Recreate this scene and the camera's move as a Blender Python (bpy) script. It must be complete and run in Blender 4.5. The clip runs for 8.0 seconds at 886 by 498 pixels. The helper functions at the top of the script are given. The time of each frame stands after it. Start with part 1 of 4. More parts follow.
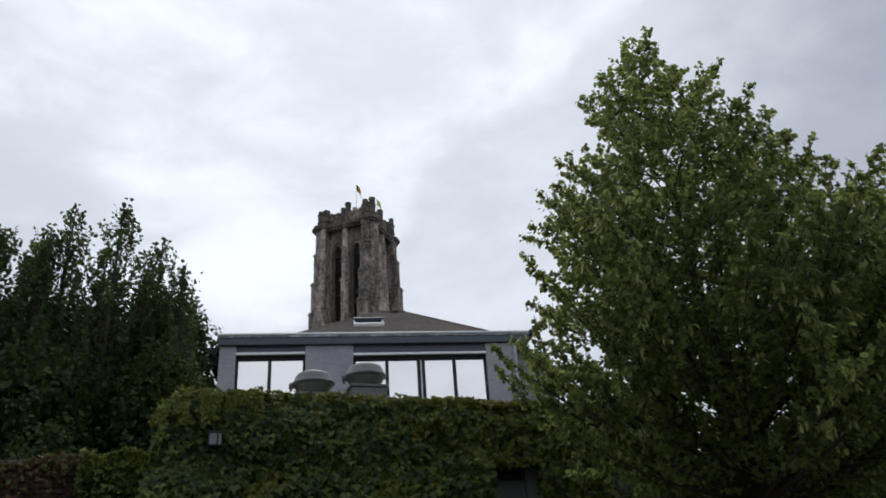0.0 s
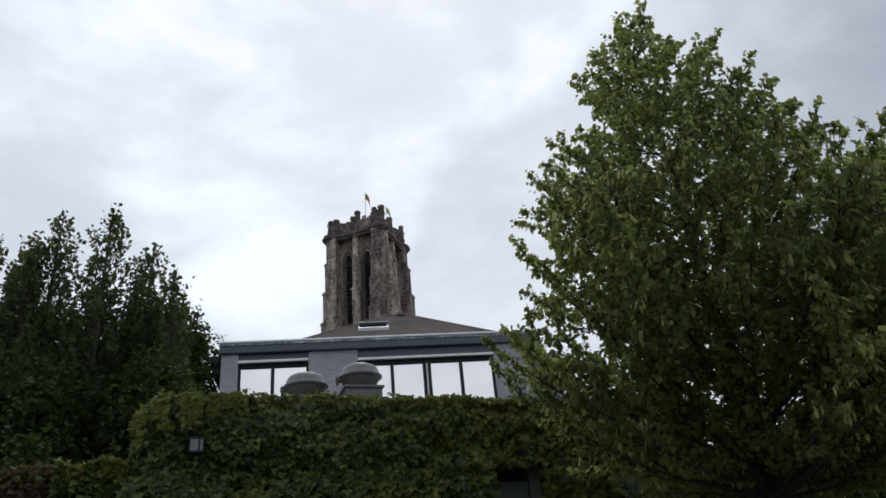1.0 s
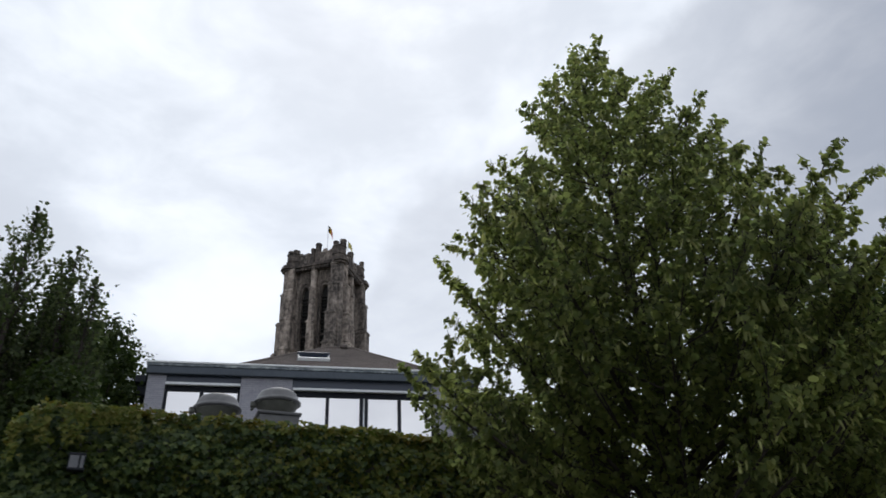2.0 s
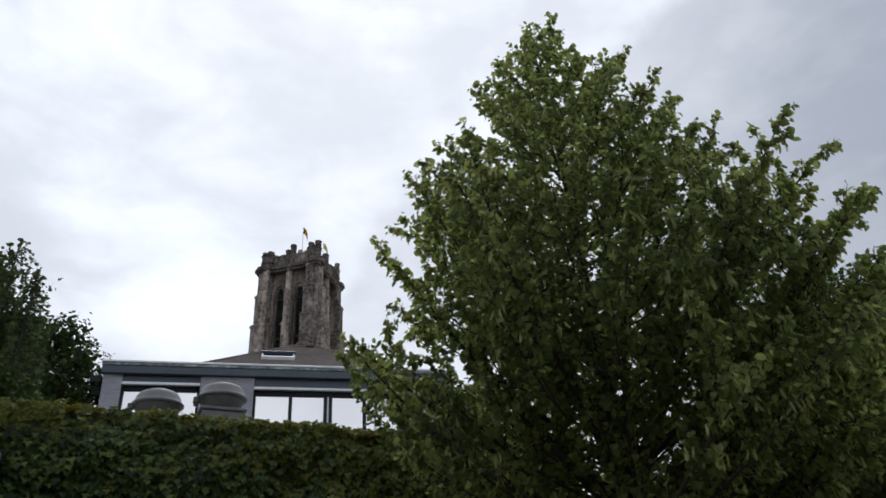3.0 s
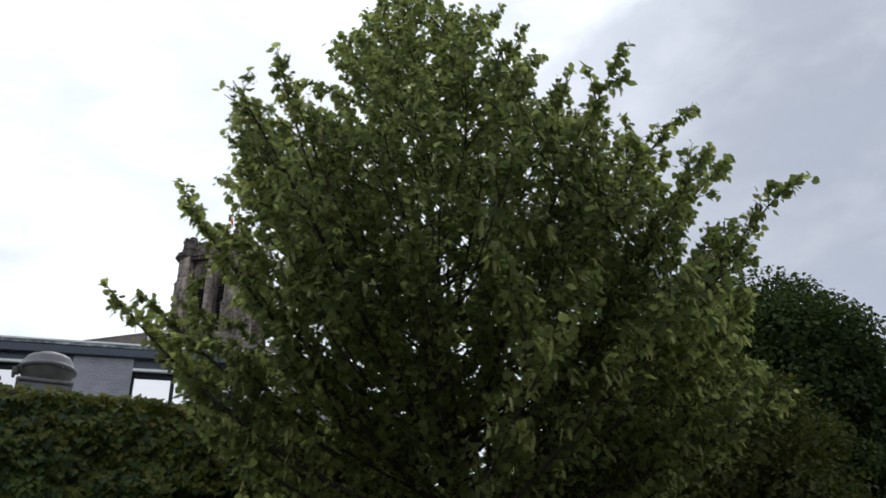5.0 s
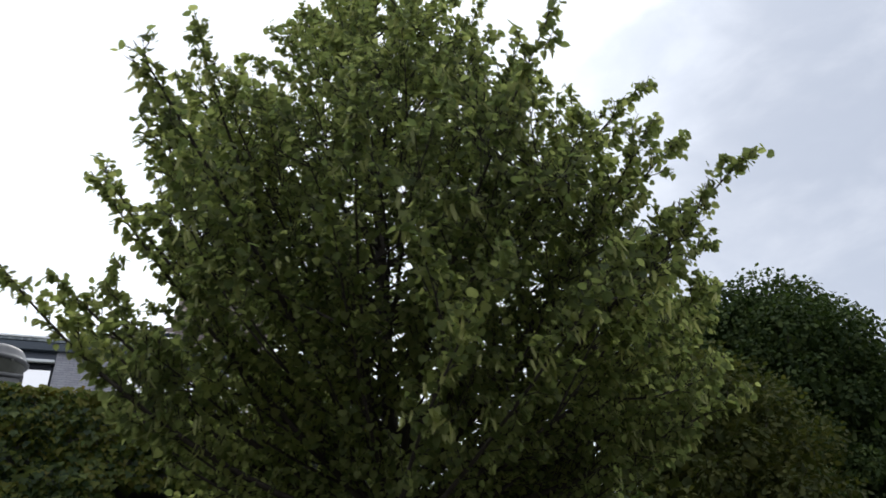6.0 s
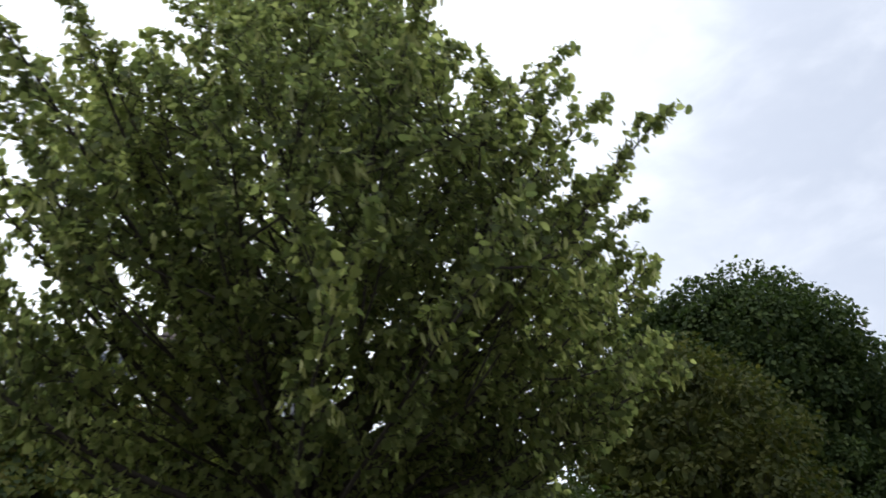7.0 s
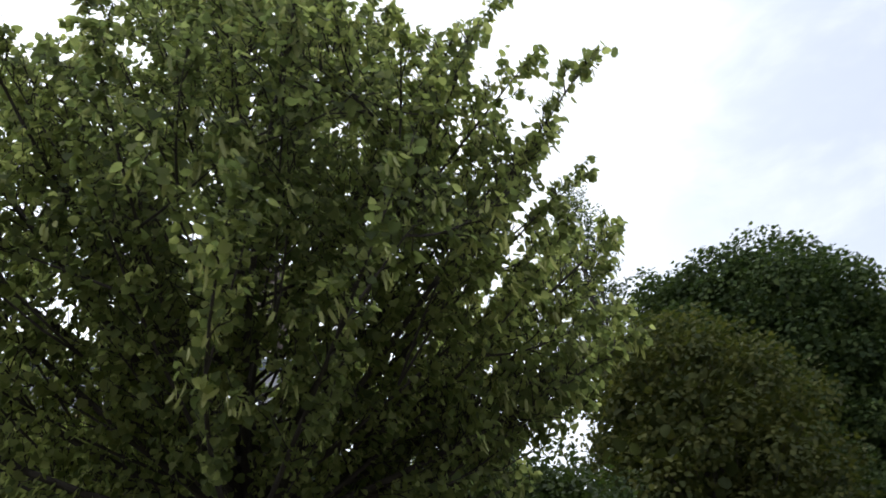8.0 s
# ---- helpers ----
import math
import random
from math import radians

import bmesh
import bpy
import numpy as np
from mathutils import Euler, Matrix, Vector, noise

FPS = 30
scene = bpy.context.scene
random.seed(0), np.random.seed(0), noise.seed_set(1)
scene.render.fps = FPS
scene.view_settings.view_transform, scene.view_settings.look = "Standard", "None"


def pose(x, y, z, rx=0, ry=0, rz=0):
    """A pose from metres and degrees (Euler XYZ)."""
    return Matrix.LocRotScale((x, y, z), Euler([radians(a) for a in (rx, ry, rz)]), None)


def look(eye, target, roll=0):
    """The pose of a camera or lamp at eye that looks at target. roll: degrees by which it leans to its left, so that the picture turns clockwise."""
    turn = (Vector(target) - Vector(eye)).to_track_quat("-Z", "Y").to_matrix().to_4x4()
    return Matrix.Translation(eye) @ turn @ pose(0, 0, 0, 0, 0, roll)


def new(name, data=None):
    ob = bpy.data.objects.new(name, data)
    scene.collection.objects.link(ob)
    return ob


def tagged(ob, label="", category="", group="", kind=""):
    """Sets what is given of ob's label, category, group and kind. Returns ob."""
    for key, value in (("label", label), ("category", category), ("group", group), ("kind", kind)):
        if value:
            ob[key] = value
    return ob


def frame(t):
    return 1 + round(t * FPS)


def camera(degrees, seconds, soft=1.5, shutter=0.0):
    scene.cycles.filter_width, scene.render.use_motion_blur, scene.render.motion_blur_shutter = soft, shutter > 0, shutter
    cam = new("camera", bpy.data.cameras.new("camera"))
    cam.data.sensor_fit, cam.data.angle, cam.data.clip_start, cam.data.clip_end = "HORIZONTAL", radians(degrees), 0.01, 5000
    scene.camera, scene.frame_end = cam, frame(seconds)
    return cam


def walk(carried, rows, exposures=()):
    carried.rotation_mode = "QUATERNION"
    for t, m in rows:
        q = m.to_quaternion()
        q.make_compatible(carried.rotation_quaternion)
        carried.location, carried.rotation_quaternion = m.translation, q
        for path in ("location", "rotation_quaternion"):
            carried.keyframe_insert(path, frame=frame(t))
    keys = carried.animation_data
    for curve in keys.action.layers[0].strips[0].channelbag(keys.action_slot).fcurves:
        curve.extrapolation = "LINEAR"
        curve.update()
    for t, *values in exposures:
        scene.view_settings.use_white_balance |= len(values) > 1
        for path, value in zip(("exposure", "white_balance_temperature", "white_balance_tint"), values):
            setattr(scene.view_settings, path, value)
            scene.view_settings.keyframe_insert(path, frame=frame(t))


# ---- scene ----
cam = camera(62.1, 8.0, soft=1.65, shutter=0.5)
PATH = [
    (0.0, 0.0, 0.0, 1.6, 116.57, 3.69, -8.2),
    (0.5, 0.166, 0.3, 1.614, 117.7, 4.31, -6.3),
    (1.0, 0.385, 0.533, 1.604, 117.22, 4.87, -6.58),
    (1.5, 0.64, 0.778, 1.623, 117.6, 4.85, -6.2),
    (2.0, 0.905, 1.072, 1.627, 120.19, 2.15, -11.4),
    (3.5, 1.636, 1.613, 1.644, 120.41, 3.33, -13.72),
    (4.0, 1.923, 1.768, 1.645, 121.81, 0.48, -19.4),
    (4.5, 2.203, 1.884, 1.625, 120.82, 2.86, -19.47),
    (5.0, 2.555, 2.026, 1.642, 119.76, 3.33, -18.81),
    (6.5, 3.616, 2.356, 1.612, 120.51, 2.56, -18.21),
    (7.0, 3.986, 2.478, 1.59, 120.58, 4.26, -18.2),
    (7.5, 4.335, 2.574, 1.611, 120.58, 5.99, -17.82),
    (8.0, 4.726, 2.627, 1.594, 120.14, 6.52, -14.62),
]
EXPOSURES = [(0.0, -0.25), (1.0, -0.24), (2.0, -0.21), (3.5, -0.16), (4.5, -0.06), (5.0, 0.03), (6.5, 0.48), (7.0, 0.60), (8.0, 0.76)]
walk(cam, [(t, pose(x, y, z, rx, ry, rz)) for t, x, y, z, rx, ry, rz in PATH], EXPOSURES)


# ---- world, sun and exposure ----
world = bpy.data.worlds.new("overcast_sky")
scene.world = world
world.use_nodes = True


def sky():
    nt = world.node_tree
    nt.nodes.clear()
    N, L = nt.nodes.new, nt.links.new

    def math_node(op, a, b=None, clamp=False):
        n = N("ShaderNodeMath")
        n.operation, n.use_clamp = op, clamp
        for i, v in enumerate((a, b)):
            if v is None:
                continue
            if isinstance(v, (int, float)):
                n.inputs[i].default_value = v
            else:
                L(v, n.inputs[i])
        return n.outputs[0]

    def smooth(v, lo, hi, out0=0.0, out1=1.0):
        n = N("ShaderNodeMapRange")
        n.interpolation_type = "SMOOTHSTEP"
        L(v, n.inputs["Value"])
        n.inputs["From Min"].default_value, n.inputs["From Max"].default_value = lo, hi
        n.inputs["To Min"].default_value, n.inputs["To Max"].default_value = out0, out1
        return n.outputs["Result"]

    def toward(az, el):
        a, e = radians(az), radians(el)
        n = N("ShaderNodeVectorMath")
        n.operation = "DOT_PRODUCT"
        L(way, n.inputs[0])
        n.inputs[1].default_value = (math.sin(a) * math.cos(e), math.cos(a) * math.cos(e), math.sin(e))
        return n.outputs["Value"]

    def clouds(scale, detail, squash, rough=0.55):
        m = N("ShaderNodeMapping")
        m.inputs["Scale"].default_value = (1, 1, squash)
        L(way, m.inputs["Vector"])
        n = N("ShaderNodeTexNoise")
        n.inputs["Scale"].default_value, n.inputs["Detail"].default_value, n.inputs["Roughness"].default_value = scale, detail, rough
        n.inputs["Distortion"].default_value = 0.3
        L(m.outputs[0], n.inputs["Vector"])
        return n.outputs["Fac"]

    def mix(f, a, b):
        n = N("ShaderNodeMix")
        n.data_type = "RGBA"
        L(f, n.inputs["Factor"])
        for s, v in ((6, a), (7, b)):
            if isinstance(v, tuple):
                n.inputs[s].default_value = (*v, 1)
            else:
                L(v, n.inputs[s])
        return n.outputs[2]

    way = N("ShaderNodeTexCoord").outputs["Generated"]
    big, fine = clouds(2.2, 5, 1.6), clouds(6.5, 6, 2.0)
    wobble = math_node("ADD", math_node("MULTIPLY", math_node("SUBTRACT", big, 0.5), 0.10), math_node("MULTIPLY", math_node("SUBTRACT", fine, 0.5), 0.075))
    glow = smooth(math_node("ADD", toward(SUN_AZ, SUN_EL - 3), wobble), GLOW[0], GLOW[1])
    # the bright bank of cloud ends at a billowed edge
    bank = N("ShaderNodeVectorMath")
    bank.operation = "DOT_PRODUCT"
    L(way, bank.inputs[0])
    bank.inputs[1].default_value = (-0.673, -0.311, 0.671)
    billow = math_node("ADD", math_node("MULTIPLY", math_node("SUBTRACT", clouds(3.6, 3, 1.0), 0.5), 0.20), math_node("MULTIPLY", math_node("SUBTRACT", clouds(11.0, 4, 1.0), 0.5), 0.06))
    edge = smooth(math_node("ADD", bank.outputs["Value"], billow), EDGE[0], EDGE[1], 0.25, 1.0)
    glow = math_node("MULTIPLY", glow, edge)
    blue = smooth(math_node("ADD", toward(62, 28), wobble), BLUE[0], BLUE[1])
    deck = mix(blue, DECK, DEEP)
    deck = mix(smooth(math_node("ADD", math_node("MULTIPLY", big, 0.5), math_node("MULTIPLY", fine, 0.5)), 0.41, 0.60), deck, mix(blue, DECK_LIT, DEEP_LIT))
    veil = smooth(math_node("ADD", math_node("MULTIPLY", big, 0.6), math_node("MULTIPLY", fine, 0.4)), 0.38, 0.62)
    deck = mix(glow, deck, mix(veil, BRIGHT_LOW, BRIGHT))
    nishita = N("ShaderNodeTexSky")
    nishita.sky_type, nishita.sun_disc = "NISHITA", False
    nishita.sun_elevation, nishita.sun_rotation = radians(SUN_EL), radians(SUN_AZ)
    b1, b2, add, out = N("ShaderNodeBackground"), N("ShaderNodeBackground"), N("ShaderNodeAddShader"), N("ShaderNodeOutputWorld")
    L(deck, b1.inputs["Color"])
    b1.inputs["Strength"].default_value = CLOUD
    L(nishita.outputs[0], b2.inputs["Color"])
    b2.inputs["Strength"].default_value = 0.05 * 0.2
    L(b1.outputs[0], add.inputs[0])
    L(b2.outputs[0], add.inputs[1])
    L(add.outputs[0], out.inputs["Surface"])


CLOUD = 1.0
GLOW, BLUE, EDGE = (0.82, 0.915), (0.82, 1.0), (-0.018, 0.022)
BRIGHT_LOW = (0.81, 0.87, 0.965)
BRIGHT, DECK, DECK_LIT, DEEP, DEEP_LIT = (1.10, 1.16, 1.25), (0.715, 0.76, 0.845), (0.82, 0.87, 0.955), (0.415, 0.455, 0.540), (0.550, 0.585, 0.660)
SUN_AZ, SUN_EL = 5.0, 52.0
sky()
sun = new("sun", bpy.data.lights.new("sun", "SUN"))
sun.data.energy, sun.data.angle, sun.data.color = 0.6, radians(25), (1.0, 0.97, 0.92)
a, e = radians(SUN_AZ), radians(SUN_EL)
sun.matrix_world = look((60 * math.sin(a) * math.cos(e), 60 * math.cos(a) * math.cos(e), 60 * math.sin(e)), (0, 0, 0))


# ---- materials ----
def material(name):
    m = bpy.data.materials.new(name)
    m.use_nodes = True
    nt = m.node_tree
    return m, nt, nt.nodes["Principled BSDF"]


def ramp(nt, fac, stops):
    r = nt.nodes.new("ShaderNodeValToRGB")
    while len(r.color_ramp.elements) < len(stops):
        r.color_ramp.elements.new(0.5)
    for el, (p, c) in zip(r.color_ramp.elements, stops):
        el.position, el.color = p, (*c, 1)
    nt.links.new(fac, r.inputs[0])
    return r.outputs[0]


def noise_tex(nt, scale, detail=4, rough=0.6, stretch=(1, 1, 1), coord="Object"):
    tc, mp, n = nt.nodes.new("ShaderNodeTexCoord"), nt.nodes.new("ShaderNodeMapping"), nt.nodes.new("ShaderNodeTexNoise")
    mp.inputs["Scale"].default_value = stretch
    nt.links.new(tc.outputs[coord], mp.inputs[0])
    nt.links.new(mp.outputs[0], n.inputs["Vector"])
    n.inputs["Scale"].default_value, n.inputs["Detail"].default_value, n.inputs["Roughness"].default_value = scale, detail, rough
    return n.outputs["Fac"]


def blend(nt, f, a, b, how="MIX"):
    n = nt.nodes.new("ShaderNodeMix")
    n.data_type, n.blend_type = "RGBA", how
    for s, v in ((0, f), (6, a), (7, b)):
        if isinstance(v, (int, float)):
            n.inputs[s].default_value = v
        elif isinstance(v, tuple):
            n.inputs[s].default_value = (*v, 1)
        else:
            nt.links.new(v, n.inputs[s])
    return n.outputs[2]


def bump(nt, bsdf, height, strength, distance):
    b = nt.nodes.new("ShaderNodeBump")
    b.inputs["Strength"].default_value, b.inputs["Distance"].default_value = strength, distance
    nt.links.new(height, b.inputs["Height"])
    nt.links.new(b.outputs[0], bsdf.inputs["Normal"])


def worn(name, base, dark, light, rough=0.7, metal=0.0, big=0.8, small=14.0, relief=0.3, depth=0.01, stretch=(1, 1, 1), sharp=0.23):
    """A weathered surface: stains at a large scale, grain at a small one."""
    m, nt, b = material(name)
    n1, n2 = noise_tex(nt, big, 5, 0.62, stretch), noise_tex(nt, small, 5, 0.65)
    c = ramp(nt, n1, [(0.5 - sharp, dark), (0.5, base), (0.5 + sharp, light)])
    c = blend(nt, 0.45, c, ramp(nt, n2, [(0.5 - 0.9 * sharp, dark), (0.5, base), (0.5 + 0.9 * sharp, light)]))
    nt.links.new(c, b.inputs["Base Color"])
    b.inputs["Roughness"].default_value, b.inputs["Metallic"].default_value = rough, metal
    bump(nt, b, n2, relief, depth)
    return m


def leaf_material(name, shades, through_light, thin=0.35, rough=0.45, patch=0.6, gloss=0.14):
    """Leaves: each one its own shade, with patches of another green, letting light through."""
    m, nt, b = material(name)
    g = nt.nodes.new("ShaderNodeNewGeometry")
    n = len(shades)
    own = ramp(nt, g.outputs["Random Per Island"], [(i / max(1, n - 1), c) for i, c in enumerate(shades)])
    pat = ramp(nt, noise_tex(nt, patch, 3), [(0.35, (0.72, 0.74, 0.70)), (0.66, (1.18, 1.15, 1.0))])
    c = blend(nt, 1.0, own, pat, "MULTIPLY")
    nt.links.new(c, b.inputs["Base Color"])
    b.inputs["Roughness"].default_value = rough
    b.inputs["Specular IOR Level"].default_value = gloss
    t, mixer = nt.nodes.new("ShaderNodeBsdfTranslucent"), nt.nodes.new("ShaderNodeMixShader")
    nt.links.new(blend(nt, 1.0, c, through_light, "MULTIPLY"), t.inputs["Color"])
    mixer.inputs[0].default_value = thin
    nt.links.new(b.outputs[0], mixer.inputs[1])
    nt.links.new(t.outputs[0], mixer.inputs[2])
    nt.links.new(mixer.outputs[0], nt.nodes["Material Output"].inputs["Surface"])
    return m


def painted_brick(name, paint, dark, light):
    m, nt, b = material(name)
    tc, mp, br = nt.nodes.new("ShaderNodeTexCoord"), nt.nodes.new("ShaderNodeMapping"), nt.nodes.new("ShaderNodeTexBrick")
    mp.inputs["Rotation"].default_value = (radians(90), 0, 0)
    nt.links.new(tc.outputs["Object"], mp.inputs[0])
    nt.links.new(mp.outputs[0], br.inputs["Vector"])
    for k, v in (("Scale", 1.0), ("Mortar Size", 0.006), ("Mortar Smooth", 0.4), ("Brick Width", 0.215), ("Row Height", 0.07)):
        br.inputs[k].default_value = v
    br.inputs["Color1"].default_value, br.inputs["Color2"].default_value = (*paint, 1), (*light, 1)
    br.inputs["Mortar"].default_value = (*dark, 1)
    stains = ramp(nt, noise_tex(nt, 0.9, 5), [(0.3, (0.78, 0.78, 0.8)), (0.65, (1.05, 1.05, 1.05))])
    nt.links.new(blend(nt, 1.0, br.outputs["Color"], stains, "MULTIPLY"), b.inputs["Base Color"])
    b.inputs["Roughness"].default_value = 0.65
    inv = nt.nodes.new("ShaderNodeMath")
    inv.operation = "SUBTRACT"
    inv.inputs[0].default_value = 1.0
    nt.links.new(br.outputs["Fac"], inv.inputs[1])
    bump(nt, b, inv.outputs[0], 0.6, 0.008)
    return m


def plain(name, color, rough=0.5, metal=0.0, vary=0.12, scale=6.0):
    lo, hi = tuple(v * (1 - vary) for v in color), tuple(min(1, v * (1 + vary)) for v in color)
    return worn(name, color, lo, hi, rough, metal, scale * 0.2, scale * 4, 0.1, 0.002)


def glass_material():
    m, nt, b = material("window_glass")
    b.inputs["Metallic"].default_value, b.inputs["Roughness"].default_value = 1.0, 0.02
    b.inputs["Base Color"].default_value = (0.91, 0.89, 0.88, 1)
    bump(nt, b, noise_tex(nt, 0.5, 2), 0.03, 0.05)
    return m


DEAD = leaf_material("withered_leaf", [(0.055, 0.036, 0.022), (0.09, 0.06, 0.036), (0.13, 0.09, 0.055)], (1.2, 1.0, 0.7), 0.2, 0.8)
BARK = worn("bark", (0.048, 0.038, 0.032), (0.022, 0.018, 0.015), (0.085, 0.07, 0.058), 0.9, 0, 2.0, 30, 0.8, 0.02, (1, 1, 0.3))
LINDEN = leaf_material("linden_leaf", [(0.081, 0.103, 0.054), (0.115, 0.139, 0.067), (0.153, 0.174, 0.083), (0.216, 0.231, 0.120)], (2.55, 2.6, 1.8), 0.62, 0.55)
BRACT = leaf_material("linden_bract", [(0.36, 0.38, 0.16), (0.52, 0.53, 0.28)], (1.1, 1.1, 0.8), 0.45)
POPLAR = leaf_material("poplar_leaf", [(0.042, 0.060, 0.034), (0.066, 0.090, 0.047), (0.11, 0.135, 0.075)], (1.6, 1.7, 1.0), 0.42)
SHRUB = leaf_material("shrub_leaf", [(0.024, 0.038, 0.016), (0.038, 0.057, 0.021), (0.060, 0.081, 0.029)], (1.4, 1.6, 0.8), 0.3, 0.6)
GOLD = leaf_material("yellowing_leaf", [(0.038, 0.048, 0.018), (0.064, 0.074, 0.025), (0.108, 0.108, 0.036)], (1.3, 1.4, 0.7), 0.35, 0.7)
MAPLE = leaf_material("far_tree_leaf", [(0.022, 0.038, 0.016), (0.043, 0.066, 0.025), (0.084, 0.110, 0.042)], (1.4, 1.6, 0.8), 0.3, 0.7)
IVY = leaf_material("ivy_leaf", [(0.020, 0.040, 0.016), (0.046, 0.076, 0.026), (0.085, 0.120, 0.038), (0.155, 0.19, 0.062)], (1.3, 1.5, 0.8), 0.25, 0.4, 1.6, 0.2)
# yellow-green ivy whose lighter tone also stands in for light on the leaves
IVY_TOP = leaf_material("ivy_leaf_yellow_lit", [(0.085, 0.115, 0.024), (0.145, 0.165, 0.036), (0.20, 0.185, 0.055)], (1.3, 1.4, 0.7), 0.3, 0.45, 1.1)
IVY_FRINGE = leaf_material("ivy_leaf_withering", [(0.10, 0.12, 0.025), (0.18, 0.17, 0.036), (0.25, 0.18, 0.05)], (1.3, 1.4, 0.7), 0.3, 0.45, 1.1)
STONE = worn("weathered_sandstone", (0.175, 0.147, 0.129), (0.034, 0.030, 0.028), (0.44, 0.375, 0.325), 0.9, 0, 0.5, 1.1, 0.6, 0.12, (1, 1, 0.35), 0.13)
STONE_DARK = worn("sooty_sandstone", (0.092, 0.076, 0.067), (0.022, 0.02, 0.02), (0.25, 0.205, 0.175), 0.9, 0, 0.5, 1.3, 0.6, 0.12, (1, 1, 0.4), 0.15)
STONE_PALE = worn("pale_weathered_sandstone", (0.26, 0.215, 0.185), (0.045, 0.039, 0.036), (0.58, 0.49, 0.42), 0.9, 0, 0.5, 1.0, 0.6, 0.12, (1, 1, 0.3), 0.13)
LOUVRE = plain("dark_louvre", (0.018, 0.017, 0.017), 0.8)
GREY_BRICK = painted_brick("grey_painted_brick", (0.33, 0.325, 0.365), (0.21, 0.207, 0.235), (0.385, 0.38, 0.415))
FASCIA = worn("slate_blue_fascia", (0.060, 0.076, 0.098), (0.038, 0.05, 0.068), (0.085, 0.105, 0.13), 0.5, 0, 0.7, 9, 0.1, 0.003)
CASSETTE = plain("dark_blue_awning_box", (0.045, 0.055, 0.08), 0.4)
FLASHING = worn("patchy_lead_flashing", (0.15, 0.175, 0.19), (0.06, 0.075, 0.09), (0.50, 0.53, 0.53), 0.5, 0.2, 1.6, 8, 0.2, 0.004, (1, 1, 3), 0.14)
WHITE_METAL = plain("white_metal", (0.78, 0.79, 0.80), 0.35)
FRAME = plain("anthracite_frame", (0.013, 0.016, 0.024), 0.75)
GLASS = glass_material()
DARK_GLASS = worn("dark_blue_roof_glass", (0.02, 0.028, 0.05), (0.016, 0.022, 0.04), (0.026, 0.035, 0.06), 0.08, 0, 1, 5, 0.0, 0.001)
SILL = plain("oak_sill", (0.28, 0.17, 0.09), 0.6)
SHINGLE = worn("brown_roof_shingles", (0.13, 0.105, 0.095), (0.07, 0.058, 0.052), (0.20, 0.17, 0.15), 0.85, 0, 0.9, 9, 0.7, 0.02)
FAN = worn("grey_fan_plastic", (0.135, 0.133, 0.135), (0.085, 0.084, 0.085), (0.18, 0.178, 0.18), 0.4, 0, 2.0, 12, 0.1, 0.003)
FAN_DARK = worn("olive_grey_fan_bowl", (0.10, 0.10, 0.083), (0.062, 0.062, 0.052), (0.14, 0.14, 0.12), 0.5, 0, 3, 15, 0.1, 0.003)
RENDER_GREY = worn("grey_render", (0.26, 0.27, 0.28), (0.17, 0.17, 0.17), (0.33, 0.34, 0.35), 0.85, 0, 0.8, 20, 0.4, 0.006)
MORTAR = worn("old_mortar", (0.085, 0.07, 0.06), (0.045, 0.04, 0.035), (0.13, 0.11, 0.095), 0.95, 0, 2, 30, 0.6, 0.01)
MILK = plain("milky_lamp_glass", (0.17, 0.175, 0.19), 0.25)
GROUND = worn("earth_and_grass", (0.075, 0.075, 0.05), (0.045, 0.05, 0.03), (0.11, 0.105, 0.075), 0.95, 0, 0.15, 3.0, 0.5, 0.05)


def brick_material():
    m, nt, b = material("dark_red_brick")
    o = nt.nodes.new("ShaderNodeObjectInfo")
    c = ramp(nt, o.outputs["Random"], [(0, (0.05, 0.034, 0.028)), (0.5, (0.085, 0.05, 0.04)), (1, (0.13, 0.08, 0.062))])
    n = noise_tex(nt, 26, 5)
    nt.links.new(blend(nt, 1.0, c, ramp(nt, n, [(0.3, (0.6, 0.6, 0.6)), (0.7, (1.15, 1.1, 1.05))]), "MULTIPLY"), b.inputs["Base Color"])
    b.inputs["Roughness"].default_value = 0.92
    bump(nt, b, n, 0.6, 0.006)
    return m


BRICK = brick_material()
LEMON = plain("flag_lemon_yellow", (0.62, 0.57, 0.24), 0.8)
BELGIAN = [plain("flag_black", (0.02, 0.02, 0.02), 0.8), plain("flag_yellow", (0.72, 0.50, 0.05), 0.8), plain("flag_red", (0.55, 0.05, 0.04), 0.8)]


# ---- building helpers ----
def part(name, bm, mat, parent=None, label="", smooth=False, kind=""):
    """Links a bmesh as one mesh object under a thing or a part."""
    me = bpy.data.meshes.new(name)
    bmesh.ops.recalc_face_normals(bm, faces=bm.faces)
    bm.to_mesh(me)
    bm.free()
    for mt in mat if isinstance(mat, list) else [mat]:
        me.materials.append(mt)
    if smooth:
        me.polygons.foreach_set("use_smooth", [True] * len(me.polygons))
    ob = new(name, me)
    if parent:
        ob.parent = parent
    return tagged(ob, label, kind=kind)


def thing(name, label, category, at=(0, 0, 0), rz=0, kind="", group=""):
    ob = new(name)
    ob.empty_display_size = 0.2
    ob.matrix_world = pose(*at, 0, 0, rz)
    return tagged(ob, label, category, group, kind)


